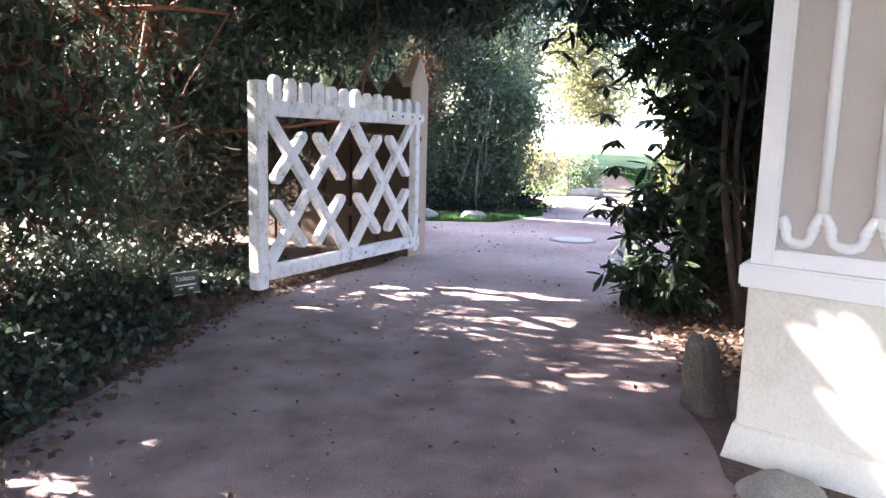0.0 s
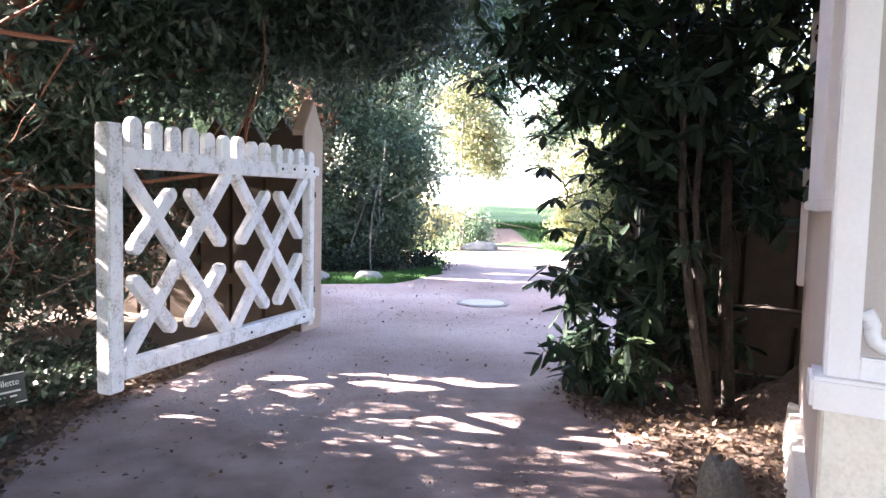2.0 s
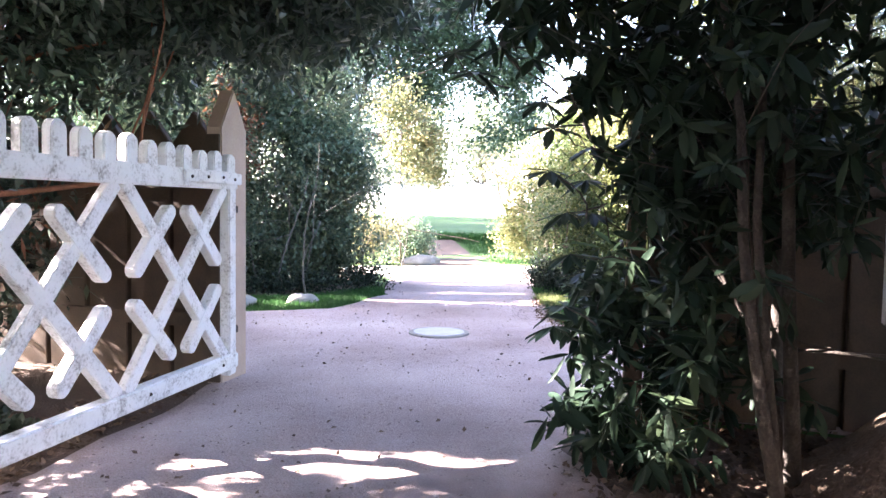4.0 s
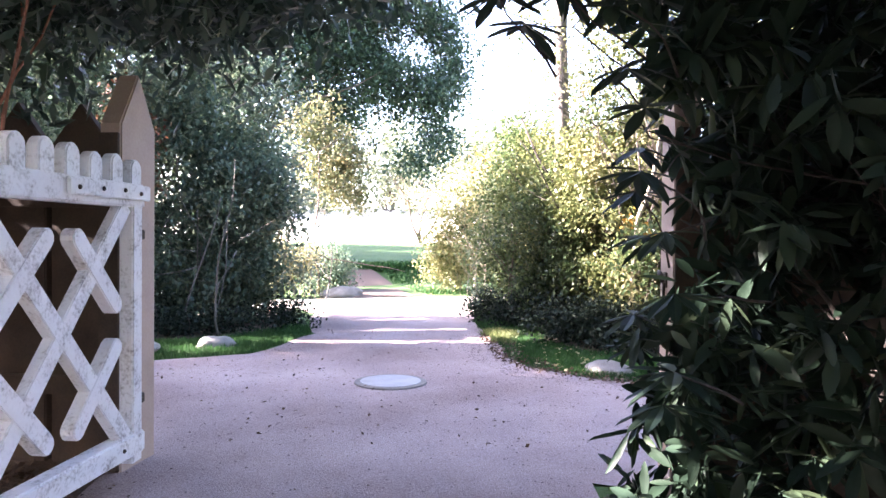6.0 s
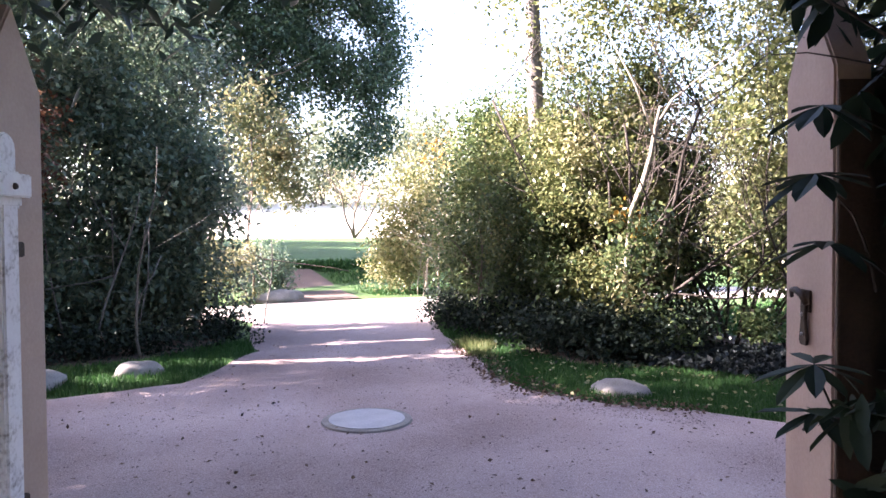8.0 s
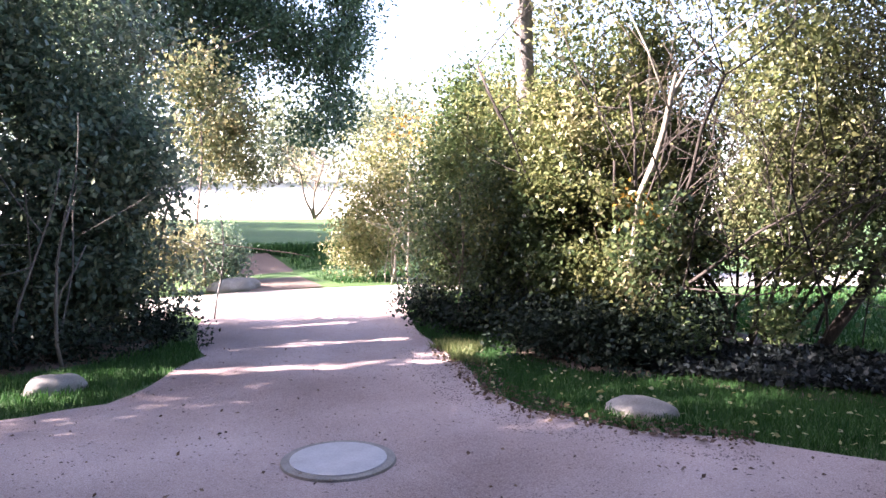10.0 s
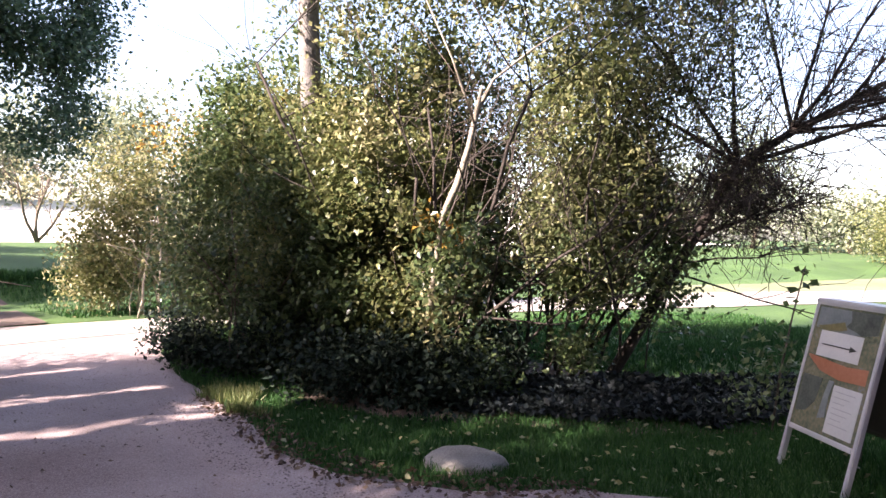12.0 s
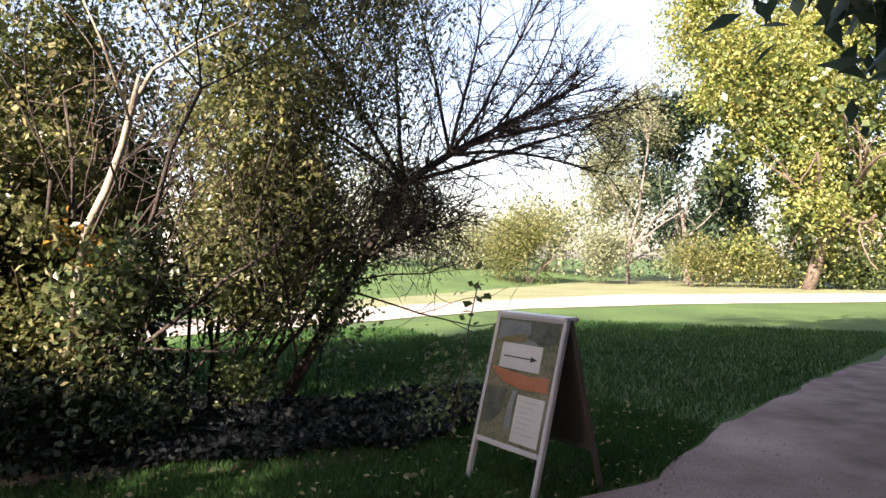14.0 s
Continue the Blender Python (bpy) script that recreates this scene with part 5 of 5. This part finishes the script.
# leaning, almost bare tree
def bare_tree():
    rng = np.random.default_rng(11)
    t = thing("bare_tree", "leaning nearly bare tree with fan of fine twigs", "tree", (8.8, 11.6, 0))
    o = Vector((8.8, 11.6, 0))
    main = [((8.9, 11.7, -0.05), 0.07), ((9.2, 11.35, 0.7), 0.065), ((9.55, 11.0, 1.5), 0.06), ((9.92, 10.59, 2.4), 0.055), ((10.35, 10.1, 2.8), 0.045), ((10.76, 9.59, 3.15), 0.036), ((11.1, 8.95, 3.55), 0.026), ((11.44, 8.28, 4.0), 0.012)]
    sub, twigs = [], []
    starts = [(3, (-0.3, 0.5, 1.0), 3.0), (3, (0.1, 0.1, 1.0), 3.0), (4, (0.0, -0.3, 1.0), 2.6), (4, (0.3, 0.3, 0.9), 2.4), (4, (0.2, -1.0, 0.35), 2.0), (5, (0.2, -0.7, 0.9), 1.8), (5, (0.2, -1.0, 0.1), 1.6), (6, (0.2, -0.5, 1.0), 0.9), (6, (0.3, -1, 0.3), 0.8), (3, (-0.5, 0.9, 0.9), 2.8), (2, (0.3, -0.6, 0.5), 1.2), (3, (0.4, -0.9, 0.35), 2.8), (4, (0.4, -0.9, 0.32), 2.2), (5, (0.4, -0.9, 0.2), 1.4), (4, (0.0, -0.6, 1.0), 2.4)]
    for i, d, length in starts:
        p, r = main[i]
        a = bent(rng, p, d, length, r * 0.6, 0.008, 7, 0.10)
        sub.append(a)
        for j in range(2, 8):
            for q in range(5 if i < 5 else 2):
                dd = Vector(d).normalized() * 0.9 + Vector(rng.normal(0, 0.55, 3))
                b = bent(rng, a[j][0], dd, rng.uniform(0.4, 0.9), 0.008, 0.003, 4, 0.12)
                twigs.append(b)
                for s in range(4):
                    twigs.append(bent(rng, b[rng.integers(1, 4)][0], dd + Vector(rng.normal(0, 0.6, 3)), rng.uniform(0.2, 0.45), 0.005, 0.002, 3, 0.12))
    for k in range(520):
        p = Vector((9.7 + rng.normal(0, 0.55), 11.2 + rng.normal(0, 0.7), rng.uniform(2.6, 5.6)))
        twigs.append(bent(rng, p, (rng.normal(0.1, 0.45), rng.normal(-0.25, 0.5), 1), rng.uniform(0.4, 1.1), 0.007, 0.002, 4, 0.15))
    for k in range(64):
        i = int(rng.choice((3, 3, 4, 4, 5, 5, 6)))
        f = rng.uniform(0, 1)
        p = Vector(main[i][0]).lerp(Vector(main[i + 1][0]), f)
        d = (Vector(main[i + 1][0]) - Vector(main[i][0])).normalized() * rng.uniform(0.1, 0.7) + Vector((rng.normal(0, 0.5), rng.normal(-0.2, 0.5), rng.uniform(-0.6, 1.3)))
        b = bent(rng, p, d, rng.uniform(0.6, 1.9) * (1.2 - 0.22 * (i - 3)), 0.011, 0.003, 7, 0.13)
        twigs.append(b)
        for j in range(2, 8):
            for q in range(3):
                twigs.append(bent(rng, b[j][0], d.normalized() * 0.7 + Vector(rng.normal(0, 0.7, 3)), rng.uniform(0.15, 0.55), 0.005, 0.002, 3, 0.15))
    dense = []
    for k in range(1500):
        p = Vector((9.85, 10.55, 2.15)) + Vector(rng.normal(0, 1, 3)) * 0.36
        dense.append(bent(rng, p, rng.normal(0, 1, 3) + np.array((0, 0, -0.6)), rng.uniform(0.2, 0.5), 0.006, 0.002, 3, 0.2))
    sh = lambda ps: [[(Vector(p) - o, r) for p, r in path] for path in ps]
    tube_part("trunk", sh([main]), M_DARK_BARK, t, sides=10)
    for limb in sub:
        tube_part("limb", sh([limb]), M_DARK_BARK, t, sides=5)
    tagged(tube_part("twigwork", sh(twigs), M_DARK_BARK, t, sides=3), kind="stuff")
    tagged(tube_part("twig_tangle", sh(dense), M_DARK_BARK, t, "dense dark tangle of twigs", sides=3), kind="stuff")
    pts = blob_points(R, [(9.9, 10.6, 2.1, 0.5, 0.5, 0.5), (9.5, 10.9, 4.2, 1.0, 1.2, 1.2), (9.3, 11.4, 3.2, 0.7, 0.8, 1.0), (9.5, 11.0, 5.2, 1.2, 1.2, 1.0), (9.7, 12.0, 4.0, 0.7, 0.8, 1.3), (9.9, 11.0, 3.2, 0.6, 0.7, 0.9)], 2600, 10, 0.13, 0.5)
    leaf_mesh(rng, "leaves", pts - np.array(o), 0.05, 0.03, M_OLIVE, t)


bare_tree()

# ivy bed
IVY = [(6.6, 12.3), (6.6, 11.7), (6.95, 10.9), (7.3, 10.2), (7.7, 9.75), (8.5, 9.55), (9.9, 9.6), (9.75, 10.1), (8.8, 11.45), (8.0, 12.4), (7.2, 13.0)]
pts = []
while len(pts) < 14000:
    x, y = R.uniform(6.3, 10.1), R.uniform(9.3, 13.2)
    w = 0.18 * noise.noise(Vector((x * 2.3, y * 2.3, 0)))
    if inside(x + w, y + w, IVY):
        pts.append((x, y, R.uniform(0.02, 0.10) + 0.05 * noise.noise(Vector((x * 1.4, y * 1.4, 3)))))
leafy_thing("ivy_bed", "dark glossy ivy covering the shrub bed, colour deepened by shade", "ivy", (8.5, 11.0), 65, [("leaves", np.array(pts), 0.06, 0.05, M_IVY, dict(heading=np.array((-0.5, -0.3, 0.2)), spread=0.6))])


# ---- distance ----
def far_tree(name, label, base, seed, blobs, clumps, per, r, leaf, mat, trunk_h=0, group="", bark=None, tr=0.2, gap=0.38, core=None):
    # darker core leaves put the crown's inner shade into their colour
    inner = [("inner_crown", blob_points(R, core[0], core[1], core[2], core[3], 0.6), core[4], core[4] * 0.7, core[5], {})] if core else []
    pts = blob_points(R, blobs, clumps, per, r, 0.5, gap, 0.35)
    leafy_thing(name, label, "tree" if "tree" in name else "shrub", base, seed, [("crown", pts, leaf, leaf * 0.6, mat, {})] + inner,
                stems(seed + 500, base, 1, 0, trunk_h, tr, (0, 0), 0.04, 2, 6) if trunk_h else stems(seed + 500, base, 5, 0.3, blobs[0][5], 0.05), bark or M_BARK)


far_tree("yellow_tree", "large spreading tree with bright yellow-green autumn leaves", (42, -5.5), 70, lumps(331, (39.5, 44, -15.5, -1.6), lambda x, y: 21 - 0.5 * max(0, y + 6), 95, 1.9, 1.6) + lumps(334, (40, 43, -2.0, 0.9), lambda x, y: 17.5, 18, 1.5, 9.5), 8200, 15, 0.46, 0.21, M_YELLOW, 12, tr=0.35, gap=0.34, core=(lumps(331, (40.5, 44.5, -15.5, -1.6), lambda x, y: 20 - 0.5 * max(0, y + 6), 80, 1.6, 1.6), 2600, 10, 0.5, 0.42, M_MIDGREEN))
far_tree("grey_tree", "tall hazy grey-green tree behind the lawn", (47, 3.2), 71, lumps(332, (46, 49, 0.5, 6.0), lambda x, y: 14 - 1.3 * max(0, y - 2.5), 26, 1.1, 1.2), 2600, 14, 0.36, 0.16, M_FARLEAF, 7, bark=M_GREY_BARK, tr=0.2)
far_tree("dark_tree", "dark bluish-green tree behind the yellow tree", (50, -1.0), 76, lumps(333, (49, 52, -4.0, 2.0), lambda x, y: 13.5, 24, 1.6, 3.0), 1900, 14, 0.45, 0.3, M_OAK, 7, bark=M_GREY_BARK, tr=0.2)
far_tree("round_bush", "rounded yellow-green bush at the lawn edge", (46, 9.5), 72, [(46, 9.5, 2.4, 2.8, 3.4, 2.6)], 2200, 14, 0.3, 0.13, M_YELLOWGREEN)
far_tree("round_bush", "low yellow-orange bush at the lawn edge", (44, -0.5), 73, [(44, -0.5, 1.4, 1.6, 2.4, 1.5), (43.5, -4, 1.2, 1.4, 2.0, 1.3)], 1100, 14, 0.28, 0.14, M_YELLOWGREEN)
far_tree("hedge_shrub", "low green hedge shrubs along the far path", (43, -9), 74, [(43, -9, 0.9, 1.2, 4.0, 1.0)], 500, 14, 0.3, 0.2, M_MIDGREEN)
for k in range(9):
    a = k / 8
    x, y = 62 - 10 * abs(a - 0.4), 34 - 52 * a
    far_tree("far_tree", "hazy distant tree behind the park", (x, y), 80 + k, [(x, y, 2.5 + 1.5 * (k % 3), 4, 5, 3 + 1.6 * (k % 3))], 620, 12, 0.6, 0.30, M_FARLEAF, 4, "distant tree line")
for k in range(8):
    x, y = -6 + 8.5 * k, 78 - 2.2 * k
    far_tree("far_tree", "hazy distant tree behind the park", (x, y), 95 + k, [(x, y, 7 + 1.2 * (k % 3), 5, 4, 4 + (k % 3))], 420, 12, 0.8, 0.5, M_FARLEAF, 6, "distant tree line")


def far_small_tree():
    rng = np.random.default_rng(31)
    x, y = 19.3, 46.5
    wood = [[], []]
    for k in range(4):
        ps = limbs(rng, ((x, y, float(height(x, y))), (rng.normal(0, 0.35), rng.normal(0, 0.35), 1)), 5, 3.4, 0.09, 0.6, 2)
        wood[0].append(ps[0])
        wood[1] += ps[1:]
    pts = blob_points(R, [(x, y, 4.0, 2.2, 1.8, 1.3)], 110, 8, 0.3, 0.5)
    leafy_thing("small_tree", "small nearly bare many-stemmed tree on the lawn", "tree", (x, y), 120, [("crown", pts, 0.12, 0.08, M_PALE_LEAF, {})], wood, M_BARK)


far_small_tree()


def pale_field():
    """A pale sunlit slope behind the lawn."""
    bm = bmesh.new()
    rows = []
    for d, z in ((0, 0.0), (6, 0.25), (14, 1.2), (22, 2.6), (26, 3.2)):
        row = []
        for k in range(25):
            u = -60 + 5 * k
            x, y = 22 + 0.937 * u + 0.35 * d, 46 - 0.35 * u + 0.937 * d
            row.append(bm.verts.new((x, y, float(height(x, y)) + 0.02 + z + 0.1 * noise.noise(Vector((x, y, 0)) * 0.1))))
        rows.append(row)
    for a, b in zip(rows, rows[1:]):
        for k in range(24):
            bm.faces.new((a[k], a[k + 1], b[k + 1], b[k]))
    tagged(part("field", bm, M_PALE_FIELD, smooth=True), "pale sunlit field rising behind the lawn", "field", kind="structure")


pale_field()


# ---- undergrowth, grass and litter ----
def scatter(rng, poly, n):
    xs, ys = [p[0] for p in poly], [p[1] for p in poly]
    out = []
    while len(out) < n:
        x, y = rng.uniform(min(xs), max(xs)), rng.uniform(min(ys), max(ys))
        if inside(x, y, poly):
            out.append((x, y))
    return np.array(out)


BLADE = np.array([(-0.5, 0, 0), (0.5, 0, 0), (0.35, 0.55, 0.4), (0, 1, 1.6)])
BLADE_F = [(0, 1, 2), (0, 2, 3)]


def grass(name, label, poly, n, length, seed, mat, width=0.007, patchy=0.0):
    rng = np.random.default_rng(seed)
    p = scatter(rng, poly, n)
    if patchy:
        p = p[[noise.noise(Vector((x * 1.1, y * 1.1, seed))) > patchy - 0.5 for x, y in p]]
    c = p.mean(0)
    pts = np.column_stack([p, height(p[:, 0], p[:, 1]) - 0.005]) - np.array((*c, 0))
    t = thing(name, label, "grass", (*c, 0), kind="stuff")
    leaf_mesh(rng, "blades", pts, length, width, mat, t, shape=BLADE, faces=BLADE_F, heading=np.array((0, 0, 1.3)), spread=0.5, vary=0.5)


VERGE_R = [(5.9, 15.1), (5.3, 13.5), (4.85, 12.6), (4.66, 11.8), (4.95, 11.0), (5.3, 10.45), (5.85, 9.4), (6.85, 8.25), (8.45, 7.45), (9.8, 8.4), (10.6, 9.6), (8.6, 9.9), (7.4, 10.9), (6.5, 11.8), (6.0, 12.5), (6.1, 14.0)]
VERGE_L = [(-3.0, 14.6), (0.0, 14.0), (1.99, 13.99), (2.6, 14.65), (3.2, 15.45), (3.45, 16.4), (2.9, 16.3), (2.0, 15.6), (-3.0, 15.6)]
grass("verge_grass", "short green grass verge beside the path", VERGE_R, 60000, 0.058, 201, M_GRASS, patchy=0.0)
grass("verge_grass", "rough grass verge at the path bend", [(5.7, 14.6), (5.95, 15.3), (6.8, 16.9), (8.3, 18.7), (9.2, 18.3), (7.8, 16.4), (6.9, 14.8), (6.1, 13.6)], 24000, 0.10, 206, M_GRASS)
grass("verge_grass", "short green grass verge under the bush", VERGE_L, 26000, 0.065, 202, M_GRASS, patchy=0.0)
grass("lawn_grass", "mown lawn grass behind the sign stand", [(7.0, 8.5), (8.5, 7.5), (12, 5.1), (18, 1), (20, 9), (11.5, 12), (10.9, 9.7), (8.4, 9.5)], 44000, 0.065, 203, M_GRASS, 0.014)
grass("grass_tuft", "pale straw-coloured grass tuft at the verge", [(5.15, 13.85), (5.5, 13.6), (5.95, 14.0), (5.85, 14.5), (5.5, 14.4), (5.4, 13.2)], 2600, 0.11, 204, M_STRAW, patchy=0.4)
grass("lawn_grass", "rough lawn grass behind the shrubs", [(10.0, 10.1), (9.2, 11.6), (9.6, 14.5), (15, 15.5), (17, 12), (14, 9.8)], 24000, 0.07, 208, M_GRASS, 0.016)
grass("bank_grass", "rough grass on the bank beyond the crossing", [(8.0, 21.5), (12, 20.2), (16, 18.8), (18, 24), (12, 27.5), (8.6, 28.2), (8.4, 25.5)], 22000, 0.10, 207, M_GRASS, 0.022, patchy=0.25)
grass("grass_tuft", "tall dark grass tufts along the bank top", [(4.5, 27.2), (16, 23.2), (16.2, 23.6), (4.7, 27.7)], 9000, 0.22, 205, M_GRASS, 0.02)


def litter(name, label, poly, n, size, seed, mat, flat=0.25, z=0.02):
    rng = np.random.default_rng(seed)
    p = scatter(rng, poly, n)
    c = p.mean(0)
    pts = np.column_stack([p - c, np.full(len(p), z)])
    t = thing(name, label, "fallen leaves", (*c, 0), kind="stuff")
    d = rng.normal(0, 1, (len(p), 3))
    d[:, 2] = rng.normal(0, flat, len(p))
    leaf_mesh(rng, "leaves", pts, size, size * 0.6, mat, t, heading=d * 8, spread=0.3)


litter("fallen_leaves", "dry fallen leaves scattered on the garden path", [(-1.3, 2), (-1.0, 7), (0.3, 9.8), (2.6, 8.2), (2.2, 5.6), (1.8, 2)], 320, 0.038, 211, M_LITTER)
litter("fallen_leaves", "dry fallen leaves scattered on the gravel outside", [(0.6, 10.5), (-1, 13), (2, 13.8), (3.4, 16), (5, 14.5), (4.5, 11.6), (6.4, 8.6), (3.6, 8.4)], 380, 0.036, 212, M_LITTER)
litter("fallen_leaves", "drift of dry leaves along the gate foot", [(-1.3, 5.0), (-1.1, 7.2), (-0.2, 9.0), (0.4, 10.0), (-0.3, 10.2), (-1.6, 7.6), (-2.0, 5.0)], 1500, 0.055, 213, M_LITTER, 0.5, 0.025)
litter("fallen_leaves", "brown dry leaf litter under the rhododendron", [(2.05, 5.2), (2.15, 7.2), (3.2, 8.1), (5.5, 6.2), (5.0, 4.5), (2.6, 4.4)], 4000, 0.05, 214, M_LITTER, 0.5, 0.03)
litter("fallen_leaves", "leaf litter on the earth under the yews", [(-1.4, 2.0), (-1.25, 5.0), (-1.0, 7.0), (-0.3, 9.0), (-4.5, 9.5), (-4.5, 2.0)], 5200, 0.055, 215, M_LITTER, 0.6, 0.03)
litter("fallen_leaves", "yellow leaves lying on the grass verge", VERGE_R, 420, 0.05, 216, M_PALE_LEAF, 0.3, 0.05)
litter("fallen_leaves", "dry leaves in the verge edge", [(5.4, 14.3), (4.6, 12.4), (4.5, 11.6), (5.2, 10.2), (5.5, 10.4), (4.95, 11.5), (5.1, 12.6), (5.7, 14.0)], 1100, 0.045, 217, M_LITTER, 0.4, 0.03)

# low plants under the yews
rng = np.random.default_rng(221)
p = scatter(rng, [(-1.85, 2.0), (-1.5, 4.9), (-1.42, 6.2), (-1.35, 7.2), (-1.1, 8.2), (-0.6, 9.0), (-1.6, 9.8), (-4.2, 9.4), (-4.2, 2.0)], 30000)
keep = [noise.noise(Vector((x * 0.9, y * 0.9, 5))) > -0.22 for x, y in p]
p = p[keep]
h = np.clip((-1.2 - p[:, 0]) * 0.20, 0.06, 0.45) * rng.uniform(0.1, 1.0, len(p))
leafy_thing("undergrowth", "low dark ivy and seedlings under the yews", "plants", (-2.5, 5.5), 222, [("leaves", np.column_stack([p, h]), 0.065, 0.042, M_UNDER, dict(heading=np.array((0.4, -0.3, 0.3)), spread=0.8))])


def twigs():
    rng = np.random.default_rng(231)
    t = thing("dead_branches", "tangle of pale bare twigs beneath the yew", "branches", (-2.75, 8.0, 0))
    paths = []
    for k in range(80):
        q = (rng.uniform(-1.4, 1.2), rng.uniform(-1.4, 1.4), rng.uniform(0.1, 2.1))
        paths.append(bent(rng, q, rng.normal(0, 1, 3) + np.array((0.3, 0, 0.3)), rng.uniform(0.5, 1.4), rng.uniform(0.004, 0.011), 0.002, 6, 0.25))
    tagged(tube_part("twigwork", paths, M_BARK, t, sides=4), kind="stuff")
    for k in range(5):
        q = (rng.uniform(-1.2, 0.6), rng.uniform(-0.6, 1.4), 0.0)
        tube_part("branch", [bent(rng, q, (rng.normal(0, 0.6), rng.normal(0, 0.4), 1), rng.uniform(1.2, 1.9), 0.014, 0.005, 8, 0.2)], M_RED_BARK if k % 2 else M_GREY_BARK, t)


twigs()


def plant_label():
    s = thing("plant_label", "small dark plant label on a stake", "sign", (-1.61, 7.18, -0.06), 48)
    bm = bmesh.new()
    part("stake", box(bm, (-0.012, 0.006, -0.05), (0.012, 0.018, 0.20), 0.002), M_IRON, s)
    bm = bmesh.new()
    plate = part("plate", box(bm, (-0.135, -0.006, 0.13), (0.135, 0.006, 0.33), 0.004, pose(0, 0, 0, -12)), M_SLATE, s)
    for z, w, hh in ((0.205, 0.10, 0.012), (0.175, 0.07, 0.010)):
        bm = bmesh.new()
        part("text_line", box(bm, (-w, -0.009, z), (w, -0.0065, z + hh), 0, pose(0, 0, 0, -12)), M_PAPER, plate)
    word = bpy.data.curves.new("lettering", "FONT")
    word.body, word.size, word.align_x, word.extrude = "Toilette", 0.06, "CENTER", 0.001
    word.materials.append(M_PAPER)
    letters = new("lettering", word)
    letters.parent = plate
    letters.matrix_basis = pose(0, 0, 0, -12) @ pose(0, -0.0085, 0.25, 90)
    for lo, hi in (((-0.135, -0.009, 0.13), (0.135, -0.0065, 0.138)), ((-0.135, -0.009, 0.322), (0.135, -0.0065, 0.33))):
        bm = bmesh.new()
        part("border", box(bm, lo, hi, 0, pose(0, 0, 0, -12)), M_PAPER, plate)


M_SLATE = material("dark_slate_plate", [(0.3, (0.02, 0.025, 0.024)), (0.7, (0.035, 0.04, 0.038))], 0.75, 8, 60, 0.05)
plant_label()


def seedling():
    """A young maple growing by the sign stand."""
    rng = np.random.default_rng(241)
    t = thing("maple_seedling", "thin maple seedling with few broad leaves", "plant", (7.55, 9.75, 0))
    stem = [((0, 0, -0.02), 0.010), ((0.05, -0.05, 0.5), 0.009), ((0.12, -0.12, 0.95), 0.007), ((0.16, -0.2, 1.35), 0.005)]
    tube_part("stem", [stem], M_BARK, t)
    pts = np.array([(0.15, -0.18, 1.0 + 0.025 * k) + rng.normal(0, 0.08, 3) for k in range(18)])
    for q in pts:
        leaf_mesh(rng, "leaf", q[None], 0.085, 0.08, M_MIDGREEN, t, droop=0.2)
    pts = blob_points(rng, [(0.0, 0.1, 0.45, 0.45, 0.4, 0.45)], 60, 7, 0.08, 0.5)
    leaf_mesh(rng, "side_leaves", pts, 0.06, 0.035, M_MIDGREEN, t)


seedling()


# loose stones in the path's gravel
def pebbles(label, poly, n, seed):
    rng = np.random.default_rng(seed)
    p = scatter(rng, poly, n)
    c = p.mean(0)
    q = rng.uniform(0.003, 0.012, n) * rng.uniform(0.6, 1.0, n)
    base = np.array([(1, 0, 0), (0.5, 0.8, 0.1), (-0.5, 0.8, 0), (-1, 0, 0.1), (-0.5, -0.8, 0), (0.5, -0.8, 0.1), (0, 0, 0.75)])
    tri = np.array([(0, 1, 6), (1, 2, 6), (2, 3, 6), (3, 4, 6), (4, 5, 6), (5, 0, 6)])
    a = rng.uniform(0, 6.28, n)
    ca, sa = np.cos(a), np.sin(a)
    b = np.repeat(base[None], n, 0) * rng.uniform(0.7, 1.3, (n, 7, 1))
    v = np.stack([(b[..., 0] * ca[:, None] - b[..., 1] * sa[:, None]), (b[..., 0] * sa[:, None] + b[..., 1] * ca[:, None]), b[..., 2]], -1) * q[:, None, None]
    v += np.column_stack([p - c, np.full(n, 0.012)])[:, None]
    f = (tri[None] + (np.arange(n) * 7)[:, None, None]).reshape(-1, 3)
    me = bpy.data.meshes.new("pebbles")
    me.from_pydata(v.reshape(-1, 3).tolist(), [], f.tolist())
    t = thing("loose_gravel", label, "gravel", (*c, 0), kind="stuff")
    tagged(link("stones", me, M_PEBBLE, t), kind="stuff")


M_PEBBLE = material("pebbles", [(0.2, (0.12, 0.085, 0.075)), (0.5, (0.21, 0.16, 0.15)), (0.85, (0.34, 0.28, 0.265))], 0.9, 3, 60, 0.0, by="island")
pebbles("loose small stones on the garden path", [(-1.5, 1.8), (-1.3, 6), (-0.4, 8.6), (0.5, 10.2), (3.0, 8.4), (2.2, 7.0), (2.2, 5.8), (1.7, 4.4), (1.7, 1.8)], 2200, 251)
pebbles("loose small stones on the gravel outside the gate", [(0.6, 10.2), (-1.5, 12.5), (0, 13.9), (2.0, 13.9), (3.3, 15.6), (4.5, 18.8), (7.5, 18.4), (5.6, 14.4), (4.6, 11.8), (6.8, 8.4), (9, 6.8), (8.5, 5), (3.4, 8.4)], 6500, 252)
pebbles("loose small stones along the shrub verge", [(5.4, 14.3), (4.6, 12.4), (4.5, 11.6), (5.2, 10.2), (5.0, 10.0), (4.2, 11.5), (4.4, 12.8), (5.2, 14.6)], 1500, 253)
